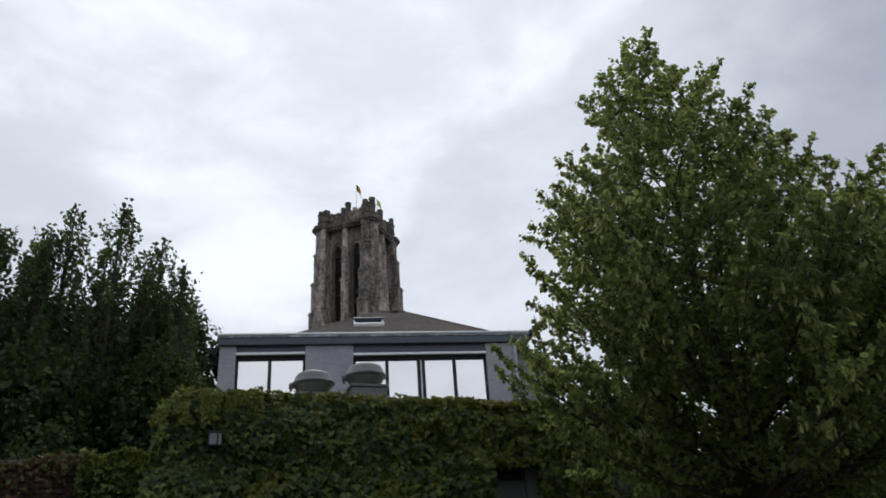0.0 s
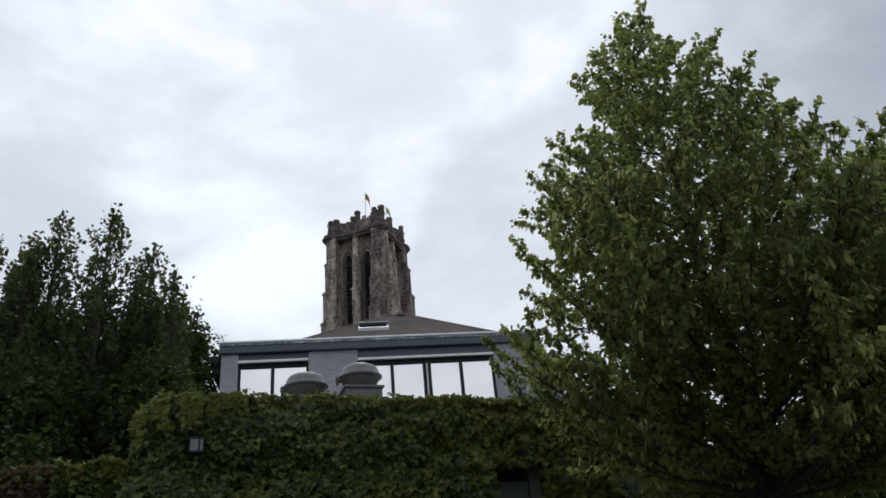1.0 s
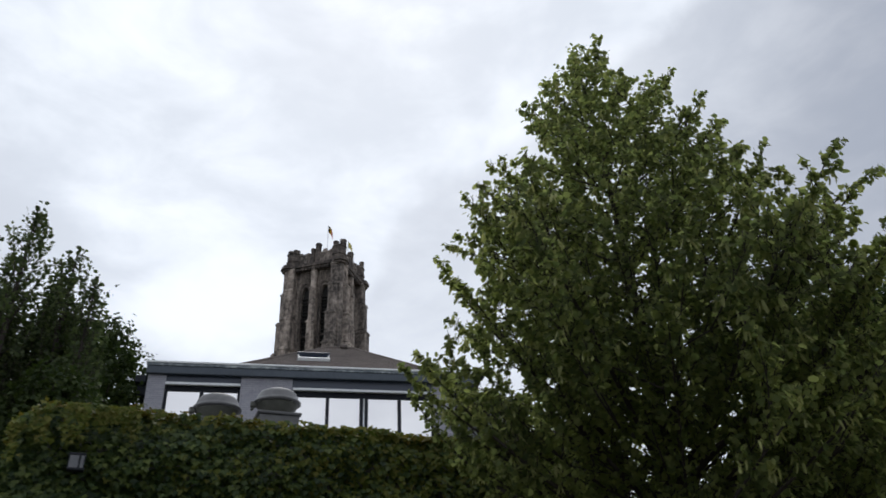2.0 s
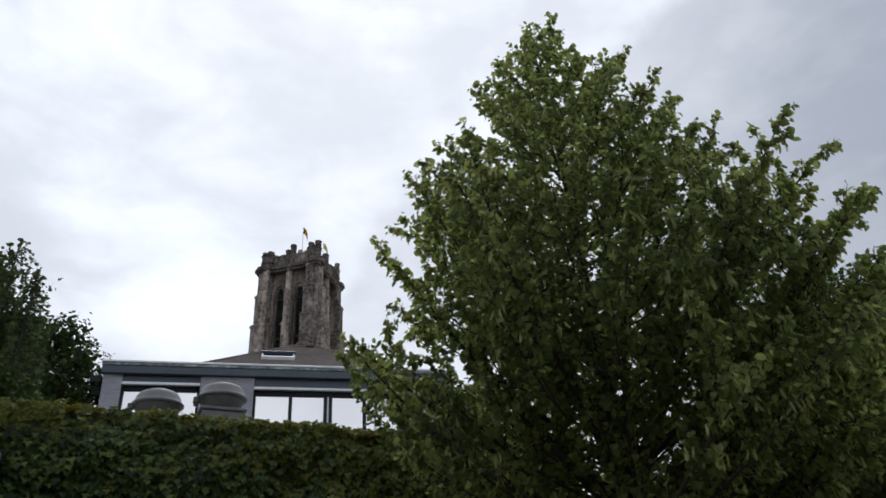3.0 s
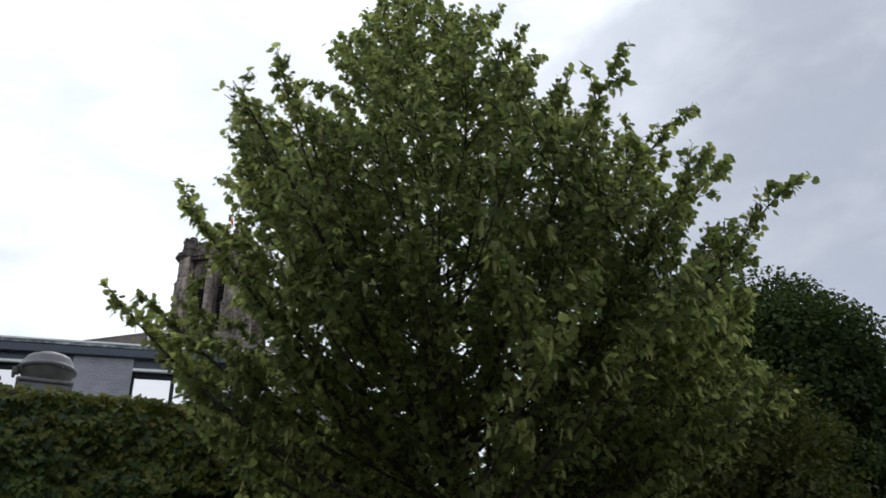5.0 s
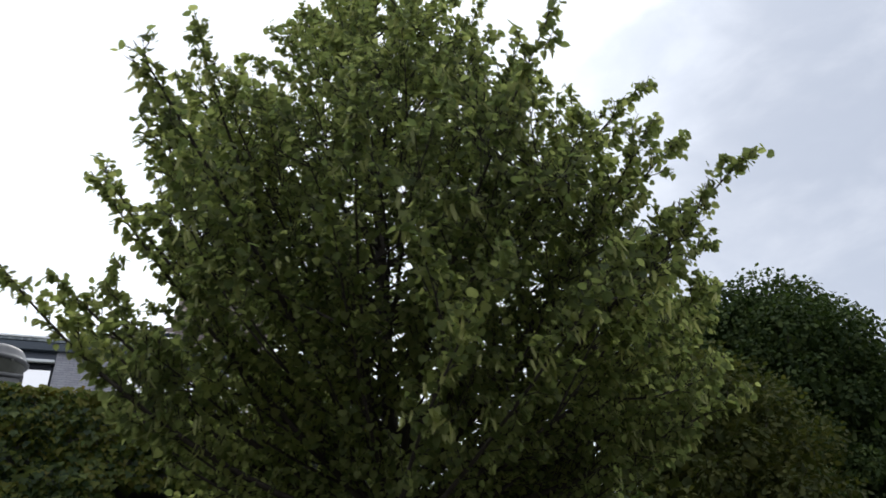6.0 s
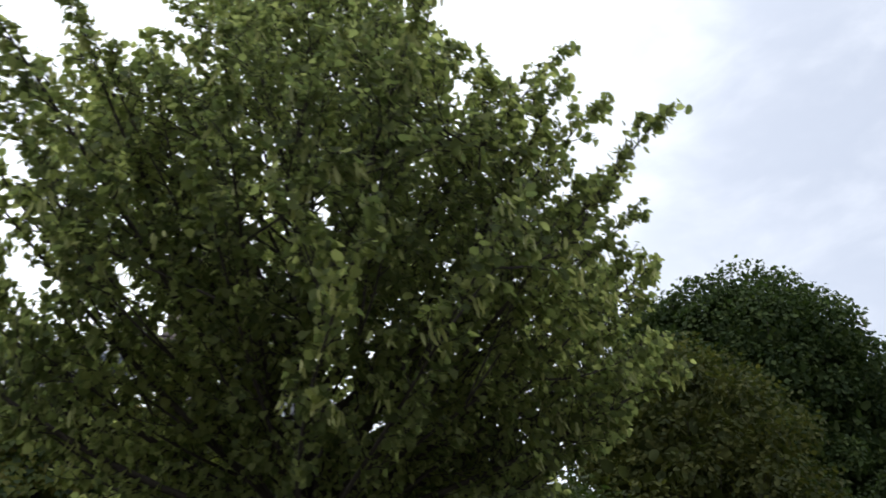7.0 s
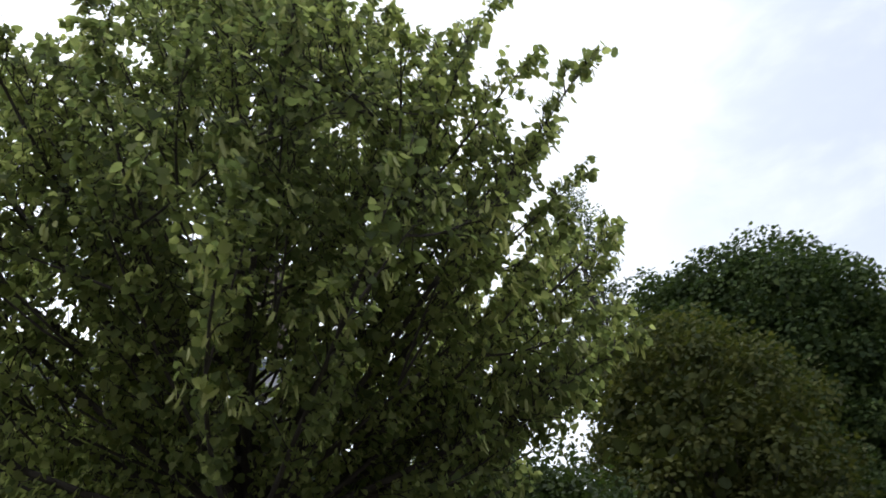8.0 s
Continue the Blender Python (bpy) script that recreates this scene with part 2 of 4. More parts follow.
def box(bm, x0, x1, y0, y1, z0, z1, bevel=0.0):
    r = bmesh.ops.create_cube(bm, size=1, matrix=Matrix.Translation(((x0 + x1) / 2, (y0 + y1) / 2, (z0 + z1) / 2)) @ Matrix.Diagonal((x1 - x0, y1 - y0, z1 - z0, 1)))
    if bevel:
        es = list({ed for v in r["verts"] for ed in v.link_edges})
        bmesh.ops.bevel(bm, geom=es, offset=bevel, segments=1, affect="EDGES")
    return bm


def boxes(*specs, bevel=0.0):
    bm = bmesh.new()
    for s in specs:
        box(bm, *s, bevel=bevel)
    return bm


def prism(bm, outline, z0, z1, taper=1.0):
    """An upright prism over an outline of (x, y), drawn in by taper at its top."""
    cx, cy = sum(p[0] for p in outline) / len(outline), sum(p[1] for p in outline) / len(outline)
    lo = [bm.verts.new((x, y, z0)) for x, y in outline]
    hi = [bm.verts.new((cx + (x - cx) * taper, cy + (y - cy) * taper, z1)) for x, y in outline]
    n = len(lo)
    for i in range(n):
        bm.faces.new((lo[i], lo[(i + 1) % n], hi[(i + 1) % n], hi[i]))
    bm.faces.new(hi)
    bm.faces.new(lo[::-1])
    return bm


def ring(cx, cy, r, n, turn=0.0):
    return [(cx + r * math.cos(2 * math.pi * (i + turn) / n), cy + r * math.sin(2 * math.pi * (i + turn) / n)) for i in range(n)]


def lathe(bm, profile, n=32, closed=True):
    """Turns a profile of (radius, z) round the z axis."""
    rings = [[bm.verts.new((r * math.cos(2 * math.pi * i / n), r * math.sin(2 * math.pi * i / n), z)) for i in range(n)] for r, z in profile]
    for a0, b0 in zip(rings, rings[1:]):
        for i in range(n):
            bm.faces.new((a0[i], a0[(i + 1) % n], b0[(i + 1) % n], b0[i]))
    if closed:
        bm.faces.new(rings[0][::-1])
        bm.faces.new(rings[-1])
    return bm


def tube(bm, pts, radii, n=7):
    """A tapering limb through points."""
    pts = [Vector(p) for p in pts]
    prev = None
    side = Vector((1, 0, 0))
    for i, p in enumerate(pts):
        d = (pts[min(i + 1, len(pts) - 1)] - pts[max(i - 1, 0)]).normalized()
        u = (side - d * side.dot(d))
        if u.length < 1e-3:
            u = d.orthogonal()
        u.normalize()
        side, v = u, d.cross(u)
        cur = [bm.verts.new(p + float(radii[i]) * (math.cos(2 * math.pi * k / n) * u + math.sin(2 * math.pi * k / n) * v)) for k in range(n)]
        if prev:
            for k in range(n):
                bm.faces.new((prev[k], prev[(k + 1) % n], cur[(k + 1) % n], cur[k]))
        else:
            bm.faces.new(cur[::-1])
        prev = cur
    bm.faces.new(prev)
    return bm


# leaf outlines: half of the blade from stalk to tip, x out, y along, the other half is its mirror
HEART = [(0.32, -0.08), (0.54, 0.22), (0.43, 0.64)]
SMALL = [(0.42, 0.22), (0.34, 0.70)]
LOBED = [(0.34, -0.10), (0.62, 0.40), (0.26, 0.52)]
STRIP = [(0.10, 0.10), (0.13, 0.50), (0.09, 0.85)]


def leaf_mesh(name, at, along, face, size, outline, fold=0.18, curl=0.18):
    """One mesh of many leaves: at, along (stalk to tip) and face (upper side) are rows of vectors, size their lengths."""
    at, along, face, size = (np.asarray(v, float) for v in (at, along, face, size))
    along /= np.linalg.norm(along, axis=1)[:, None] + 1e-9
    side = np.cross(along, face)
    side /= np.linalg.norm(side, axis=1)[:, None] + 1e-9
    face = np.cross(side, along)
    loc = [(0, 0, 0)] + [(x, y, fold * x - curl * y * y) for x, y in outline] + [(0, 1.0, -curl)] + [(-x, y, fold * x - curl * y * y) for x, y in outline[::-1]]
    loc = np.array(loc)
    k = len(loc)
    co = at[:, None] + size[:, None, None] * (loc[None, :, :1] * side[:, None] + loc[None, :, 1:2] * along[:, None] + loc[None, :, 2:] * face[:, None])
    n, h = len(at), len(outline)
    f1 = np.array([0] + list(range(1, h + 2)))
    f2 = np.array([0] + list(range(h + 1, k)))
    base = (np.arange(n) * k)[:, None]
    faces = np.concatenate([base + f1, base + f2], 1).reshape(-1, h + 2)
    me = bpy.data.meshes.new(name)
    me.vertices.add(n * k)
    me.vertices.foreach_set("co", co.ravel())
    me.loops.add(faces.size)
    me.loops.foreach_set("vertex_index", faces.ravel().astype(np.int32))
    me.polygons.add(len(faces))
    me.polygons.foreach_set("loop_start", (np.arange(len(faces)) * (h + 2)).astype(np.int32))
    me.update(calc_edges=True)
    return me


def foliage(name, me, mat, parent, label=""):
    me.materials.append(mat)
    ob = new(name, me)
    ob.parent = parent
    return tagged(ob, label, kind="stuff")


rng = np.random.default_rng(7)


def unit(v):
    return v / (np.linalg.norm(v, axis=-1, keepdims=True) + 1e-9)


def single_leaf_material(source):
    """The same leaf for leaves that are objects of their own."""
    m = source.copy()
    nt = m.node_tree
    o = nt.nodes.new("ShaderNodeObjectInfo")
    for link in list(nt.links):
        if link.from_socket.name == "Random Per Island":
            nt.links.new(o.outputs["Random"], link.to_socket)
    return m


LINDEN_LEAF, IVY_LEAF = single_leaf_material(LINDEN), single_leaf_material(IVY)


# ---- ground ----
def ground():
    bm = bmesh.new()
    rings = [0.01, 6, 14, 30, 70, 160, 400, 1000, 2500]
    prev = None
    for r in rings:
        cur = [bm.verts.new((r * math.cos(2 * math.pi * i / 48), 10 + r * math.sin(2 * math.pi * i / 48), 0)) for i in range(48)]
        if prev:
            for i in range(48):
                bm.faces.new((prev[i], prev[(i + 1) % 48], cur[(i + 1) % 48], cur[i]))
        prev = cur
    tagged(part("ground", bm, GROUND), "bare earth and grass round the buildings", "ground", kind="structure")


ground()
# unseen wall behind the camera, added to cut low skylight on the ivy
tagged(part("wall_light_block", boxes((-40, 45, -9.4, -9.0, 0, 8.5), bevel=0.02), RENDER_GREY), "unseen plain grey rendered wall added to block low skylight", "wall", kind="structure")


# ---- house with the long upper windows ----
FACE, EAVE = 24.7, 10.32


def window(parent, x0, x1, bars, drop, double=()):
    """A strip of tall panes in dark frames under an awning box. bars: the middles of the uprights."""
    w = new("window")
    w.parent = parent
    tagged(w, "tall sky-reflecting panes in anthracite frames below an awning box")
    z0, z1, y = 8.22, 9.92 - drop, FACE + 0.10
    part("cassette", boxes((x0 + 0.004, x1 - 0.004, FACE + 0.05, FACE + 0.34, 10.09 - drop, EAVE - 0.004), bevel=0.012), CASSETTE, w, "dark blue awning box")
    part("rail", boxes((x0 + 0.01, x1 - 0.01, FACE - 0.10, FACE + 0.03, 10.00 - drop, 10.085 - drop), bevel=0.012), WHITE_METAL, w, "white awning rail")
    fr = bmesh.new()
    for s in ((x0 + 0.004, x0 + 0.085, y, y + 0.12, z0, z1), (x1 - 0.085, x1 - 0.004, y, y + 0.12, z0, z1), (x0 + 0.089, x1 - 0.089, y, y + 0.12, z1 - 0.07, z1 + 0.07), (x0 + 0.089, x1 - 0.089, y, y + 0.12, z0, z0 + 0.06)):
        box(fr, *s, bevel=0.008)
    part("frame", fr, FRAME, w)
    edges = [x0 + 0.06]
    for b in bars:
        half = 0.14 if b in double else 0.045
        for c in (b - 0.082, b + 0.082) if b in double else (b,):
            part("mullion", boxes((c - 0.057, c + 0.057, y - 0.01, y + 0.11, z0 + 0.064, z1 - 0.074), bevel=0.008), FRAME, w)
        if b in double:
            part("cover_strip", boxes((b - 0.022, b + 0.022, y + 0.0, y + 0.1, z0 + 0.064, z1 - 0.074), bevel=0.006), WHITE_METAL, w, "pale cover strip")
        edges += [b - half + 0.01, b + half - 0.01]
    edges.append(x1 - 0.06)
    for i in range(0, len(edges), 2):
        part("pane", boxes((edges[i], edges[i + 1], y + 0.05, y + 0.074, z0 + 0.03, z1 - 0.03)), GLASS, w, "mirror-coated glass pane")
    part("sill", boxes((x0 + 0.01, x1 - 0.01, FACE - 0.05, FACE + 0.2, z0 - 0.06, z0 - 0.004), bevel=0.008), SILL, w)
    # the dark room behind the glass
    part("back_panel", boxes((x0 + 0.02, x1 - 0.02, FACE + 0.36, FACE + 0.40, z0 - 0.05, EAVE - 0.02)), CASSETTE, w)


def house():
    h = thing("house", "grey painted brick house with dark fascia and a low hipped roof", "house", (0, 0, 0))
    x0, x1, back = -3.58, 6.82, 34.0
    wins = ((-3.03, -0.70), (0.94, 5.66))
    for a0, b0 in ((x0, wins[0][0]), (wins[0][1], wins[1][0]), (wins[1][1], x1)):
        part("pier", boxes((a0, b0, FACE, FACE + 0.35, 8.153, EAVE - 0.002)), GREY_BRICK, h, "grey painted brick pier")
    part("wall", boxes((x0, x1, FACE, FACE + 0.35, 0, 8.15)), GREY_BRICK, h, "grey painted brick front wall")
    for spec in ((x0, x0 + 0.35, FACE + 0.353, back, 0, EAVE), (x1 - 0.35, x1, FACE + 0.353, back, 0, EAVE), (x0, x1, back + 0.003, back + 0.35, 0, EAVE)):
        part("wall", boxes(spec), GREY_BRICK, h)
    part("wall", boxes((x1 + 0.003, 8.3, 25.6, 33.0, 0, EAVE - 0.1)), RENDER_GREY, h, "pale grey rendered side wing")
    window(h, *wins[0], [-1.90], 0.02)
    window(h, *wins[1], [2.11, 3.31, 4.50], 0.09, (3.31,))
    f = boxes((x0 - 0.06, 7.30, FACE - 0.14, back + 0.4, EAVE, 10.57), bevel=0.015)
    part("fascia", f, FASCIA, h, "dark slate blue roof fascia")
    part("flashing", boxes((x0 - 0.075, 7.315, FACE - 0.16, back + 0.41, 10.573, 10.665), bevel=0.01), FLASHING, h, "patchy weathered lead flashing")
    part("roof_edge", boxes((x0 - 0.09, 7.33, FACE - 0.18, back + 0.42, 10.668, 10.735), bevel=0.012), WHITE_METAL, h, "white metal roof edge")
    part("gutter_end", boxes((7.335, 7.47, FACE - 0.16, FACE + 0.3, 10.56, 10.79), bevel=0.03), FRAME, h, "dark gutter end")
    part("eave", boxes((-4.02, x0 - 0.1, FACE + 0.3, 30, 10.16, 10.40), (-3.95, x0 - 0.004, FACE + 0.5, 30, 9.8, 10.157), bevel=0.02), FRAME, h, "dark side eave")
    pipe = bmesh.new()
    tube(pipe, [(6.72, FACE - 0.07, z) for z in (0.2, 3, 6, 9, 10.2)] + [(6.72, FACE - 0.10, 10.29)], [0.045] * 6, 10)
    for z in (8.6, 9.9):
        tube(pipe, [(6.72, FACE - 0.07, z), (6.72, FACE - 0.07, z + 0.05)], [0.058, 0.058], 10)
    part("downpipe", pipe, plain("pale_grey_pipe", (0.45, 0.47, 0.5), 0.4), h, "pale grey downpipe", True)
    # hipped roof with courses of shingles
    base, ridge = [(-2.1, 25.4), (7.25, 25.4), (7.25, 33.6), (-2.1, 33.6)], [(2.15, 29.4), (3.3, 29.4)]
    zb, zr = 10.68, 13.42
    core = bmesh.new()
    lo = [core.verts.new((*p, zb)) for p in base]
    hi = [core.verts.new((*p, zr)) for p in ridge]
    for f4 in ((lo[0], lo[1], hi[1], hi[0]), (lo[1], lo[2], hi[1]), (lo[2], lo[3], hi[0], hi[1]), (lo[3], lo[0], hi[0])):
        core.faces.new(f4)
    core.faces.new(lo[::-1])
    roof = part("roof", core, SHINGLE, h, "brown shingled hipped roof")
    n = 26
    for i in range(n):
        k0, k1 = i / n, (i + 1) / n
        r = bmesh.new()
        ends = [ridge[0], ridge[1], ridge[1], ridge[0]]

        def at(j, k, up):
            (bx, by), (ex, ey) = base[j], ends[j]
            return r.verts.new((bx + (ex - bx) * k, by + (ey - by) * k, zb + (zr - zb) * k + up))

        low, high, under = [at(j, k0, 0.035) for j in range(4)], [at(j, k1, 0.006) for j in range(4)], [at(j, k0, 0.004) for j in range(4)]
        for j in range(4):
            m = (j + 1) % 4
            if i < n - 1 or j % 2 == 0:
                r.faces.new((low[j], low[m], high[m], high[j]))
            r.faces.new((under[j], under[m], low[m], low[j]))
        part("shingle_course", r, SHINGLE, roof)
    caps = bmesh.new()
    tube(caps, [(2.1, 29.4, 13.44), (3.35, 29.4, 13.44)], [0.07, 0.07], 8)
    for j, e2 in ((0, ridge[0]), (1, ridge[1])):
        tube(caps, [(*base[j], zb + 0.03), (*e2, 13.43)], [0.05, 0.05], 6)
    part("ridge_cap", caps, SHINGLE, roof)
    part("vent", boxes((2.75, 3.05, 29.2, 29.5, 13.4, 13.55), bevel=0.03), SHINGLE, roof, "small grey ridge vent")
    # skylight on the front slope
    slope = math.degrees(math.atan2(zr - zb, 4.0))
    at_m = pose(1.665, 27.65, 12.22, slope, 0, 0)
    fb = boxes((-0.60, 0.60, -0.42, -0.34, -0.06, 0.15), bevel=0.01)
    bmesh.ops.transform(fb, matrix=at_m, verts=fb.verts)
    part("skylight_sill", fb, WHITE_METAL, roof, "white skylight sill")
    fb = boxes((-0.62, 0.62, 0.34, 0.42, -0.06, 0.18), (-0.60, -0.53, -0.336, 0.336, -0.06, 0.12), (0.53, 0.60, -0.336, 0.336, -0.06, 0.12), bevel=0.01)
    bmesh.ops.transform(fb, matrix=at_m, verts=fb.verts)
    part("skylight_frame", fb, CASSETTE, roof, "dark skylight frame")
    pb = boxes((-0.526, 0.526, -0.334, 0.334, 0.04, 0.07))
    bmesh.ops.transform(pb, matrix=at_m, verts=pb.verts)
    part("skylight_glass", pb, DARK_GLASS, roof, "skylight glass")


house()


# ---- old church tower ----
def arch_wall(u0, u1, z0, z1, openings, depth):
    """A wall slab in the x-z plane, y from 0 inwards, with pointed openings (u, half width, sill, spring, top)."""
    bm = bmesh.new()

    def slab(pts):
        a0 = [bm.verts.new((u, 0, z)) for u, z in pts]
        b0 = [bm.verts.new((u, depth, z)) for u, z in pts]
        bm.faces.new(a0)
        bm.faces.new(b0[::-1])
        for i in range(len(pts)):
            bm.faces.new((a0[i], b0[i], b0[(i + 1) % len(pts)], a0[(i + 1) % len(pts)]))

    last = u0
    for u, hw, sill, spring, top in openings:
        slab([(last, z0), (u - hw, z0), (u - hw, z1), (last, z1)])
        slab([(u - hw, z0), (u + hw, z0), (u + hw, sill), (u - hw, sill)])
        curve = [(hw * math.cos(t), spring + (top - spring) * math.sin(t) ** 0.85) for t in np.linspace(0, math.pi / 2, 7)]
        slab([(u - hw, z1)] + [(u - x, z) for x, z in curve] + [(u, z1)])
        slab([(u, z1)] + [(u + x, z) for x, z in curve[::-1]] + [(u + hw, z1)])
        last = u + hw
    slab([(last, z0), (u1, z0), (u1, z1), (last, z1)])
    return bm


def church_tower():
    t = thing("church_tower", "weathered dark sandstone church tower with lancet openings and pinnacles", "tower", (8.0, 176.1, 0), -27.5)
    t.scale = (1.025, 1.025, 1.0125)
    S, P, CORN, TOP = 7.0, 6.3, 93.0, 98.2
    turns = [Matrix.Rotation(k * math.pi / 2, 4, "Z") for k in range(4)]

    def turned(name, make, mat, label="", kind=""):
        for m in turns:
            bm = make()
            bmesh.ops.transform(bm, matrix=m, verts=bm.verts)
            part(name, bm, mat, t, label, kind=kind)

    lancets = [(-2.5, 1.0, 61.0, 85.6, 88.0), (2.65, 1.05, 61.0, 85.6, 88.0)]

    def face():
        bm = arch_wall(-S + 1.0, S - 1.0, 0, CORN, lancets, 1.1)
        bmesh.ops.translate(bm, vec=(0, -S + 0.9, 0), verts=bm.verts)
        return bm

    turned("wall", face, STONE)
    for u, hw, sill, spring, top in lancets:

        def louvre():
            bm = boxes((u - hw - 0.1, u + hw + 0.1, -S + 2.0, -S + 2.2, sill - 0.2, top + 0.2))
            z = sill + 0.4
            while z < spring:
                box(bm, u - hw, u + hw, -S + 1.5, -S + 2.05, z, z + 0.16)
                z += 0.9
            return bm

        def tracery():
            bm = boxes((u - hw, u + hw, -S + 1.35, -S + 1.6, 74.5, 74.75))
            for s in (-1, 1):
                arc = [(u + s * (hw + 0.3) * math.cos(a0), -S + 0.75, 85.4 + 3.3 * math.sin(a0) ** 0.85) for a0 in np.linspace(0.05, math.pi / 2, 8)]
                tube(bm, arc, [0.22] * 8, 5)
                tube(bm, [(u + s * (hw + 0.3), -S + 0.75, 60), (u + s * (hw + 0.3), -S + 0.75, 85.5)], [0.24, 0.22], 5)
            return bm

        def blind_panel():
            bm = boxes((u - 1.5, u + 1.5, -S + 0.62, -S + 0.9, 91.9, 92.2))
            for k in range(6):
                x = u - 1.3 + k * 0.52
                box(bm, x - 0.09, x + 0.09, -S + 0.55, -S + 0.9, 88.9 - 0.25 * abs(2.5 - k), 91.95)
            for k in range(5):
                x = u - 1.04 + k * 0.52
                tube(bm, [(x - 0.25, -S + 0.72, 91.2), (x, -S + 0.72, 91.75), (x + 0.25, -S + 0.72, 91.2)], [0.09] * 3, 4)
            return bm

        turned("louvre", louvre, LOUVRE, "dark wooden louvres")
        turned("tracery", tracery, STONE_DARK, "stone tracery round an opening")
        turned("blind_panel", blind_panel, STONE_PALE, "panel of small blind arches", "stuff")

    def mid_buttress():
        bm = bmesh.new()
        for z0, z1, hw, out in ((0, 62, 1.15, 1.5), (62, 78, 1.0, 1.2), (78, 87, 0.85, 0.9), (87, CORN + 0.6, 0.72, 0.6)):
            prism(bm, [(-hw, -S + 1.0), (-hw, -S - out + 0.5), (-hw * 0.55, -S - out), (hw * 0.55, -S - out), (hw, -S - out + 0.5), (hw, -S + 1.0)], z0, z1 - 0.01, 0.985)
            prism(bm, [(-hw - 0.1, -S + 1.0), (-hw - 0.1, -S - out - 0.12), (hw + 0.1, -S - out - 0.12), (hw + 0.1, -S + 1.0)], z1 - 0.9, z1 - 0.45, 0.9)
        return bm

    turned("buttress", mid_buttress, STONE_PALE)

    def clasp(side):
        """One of the two stepped piers that clasp a corner."""
        bm = bmesh.new()
        for z0, z1, w, out in ((0, 63, 2.9, 3.6), (63, 71, 2.7, 3.1), (71, 79, 2.5, 2.5), (79, 87, 2.3, 1.85), (87, CORN, 2.05, 1.25)):
            box(bm, S - w, S + 0.05, -S - out, -S + 1.5, z0, z1 - 0.01, bevel=0.22)
            box(bm, S - w - 0.12, S + 0.2, -S - out - 0.15, -S + 1.2, z1 - 1.0, z1 - 0.5, bevel=0.1)
            for u in (S - w * 0.75, S - w * 0.3):
                box(bm, u - 0.18, u + 0.18, -S - out - 0.14, -S - out + 0.2, z0 + 0.5, z1 - 1.3)
            prism(bm, [(S - w * 0.95, -S - out * 0.8), (S - w * 0.52, -S - out - 0.25), (S - w * 0.1, -S - out * 0.8)], z0 + (z1 - z0) * 0.55, z1 - 1.05, 0.8)
        if side:
            bmesh.ops.transform(bm, matrix=Matrix(((0, -1, 0, 0), (-1, 0, 0, 0), (0, 0, 1, 0), (0, 0, 0, 1))), verts=bm.verts)
        return bm

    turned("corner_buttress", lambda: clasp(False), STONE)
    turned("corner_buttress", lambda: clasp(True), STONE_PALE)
    turned("turret_stem", lambda: prism(bmesh.new(), ring(S + 0.05, -S - 0.05, 1.15, 8, 0.5), 0, CORN, 0.93), STONE)

    def cornice():
        bm = bmesh.new()
        for z0, z1, o in ((92.3, 92.8, 0.6), (92.85, 93.5, 1.0), (93.55, 94.0, 0.75)):
            box(bm, -S - o, S + o - 0.3, -S - o, -S + 1.0, z0, z1, bevel=0.12)
            prism(bm, ring(S - 0.1, -S + 0.1, 1.25 + o, 8, 0.5), z0 + 0.006, z1 + 0.006)
        k = -S + 0.6
        while k < S - 0.4:
            box(bm, k, k + 0.3, -S - 0.85, -S - 0.2, 91.9, 92.7)
            k += 0.85
        return bm

    turned("cornice", cornice, STONE_DARK, "projecting stone cornice")

    def parapet():
        bm = boxes((-P + 0.8, P - 0.8, -P - 0.25, -P + 0.35, 93.9, TOP - 1.1))
        for k in range(9):
            u = -P + 1.6 + k * (2 * P - 3.2) / 8
            box(bm, u - 0.16, u + 0.16, -P - 0.42, -P - 0.2, 94.1, TOP - 1.2)
        box(bm, -P + 0.8, P - 0.8, -P - 0.45, -P + 0.5, TOP - 1.3, TOP - 0.9)
        # broken crenels
        for u, w, top in ((-4.4, 1.3, TOP), (-2.3, 1.0, TOP - 0.2), (2.4, 1.1, TOP + 0.3), (4.2, 1.2, TOP - 0.1)):
            box(bm, u - w / 2, u + w / 2, -P - 0.22, -P + 0.3, TOP - 0.95, top - 0.3, bevel=0.08)
        return bm

    turned("parapet", parapet, STONE)

    def corner_turret(k):
        """A flat-topped corner turret with worn blocks standing on its rim; k: which corner."""
        c = P - 0.1
        bm = prism(bmesh.new(), ring(c, -c, 1.75, 8, 0.5), 93.9, 97.9, 0.97)
        prism(bm, ring(c, -c, 1.9, 8, 0.5), 95.3, 95.7)
        prism(bm, ring(c, -c, 1.9, 8, 0.5), 97.6, 98.0)
        blocks = (((0.9, 1.55, 100.4), (4.2, 1.3, 99.2), (6.1, 1.25, 98.9)), ((0.2, 1.25, 99.6), (2.4, 1.3, 99.3), (5.0, 1.2, 100.0)),
                  ((1.5, 1.2, 99.3), (4.0, 1.3, 99.8)), ((2.9, 1.3, 99.7), (0.8, 1.15, 98.8), (4.7, 1.2, 99.2)))[k]
        for turn, r, z in blocks:
            x, y = c + 1.05 * math.cos(turn), -c + 1.05 * math.sin(turn)
            prism(bm, ring(x, y, 0.55 * r, 6, 0.2), 97.95, z, 0.94)
            prism(bm, ring(x, y, 0.62 * r, 6, 0.2), z - 0.35, z - 0.05, 0.95)
        return bm

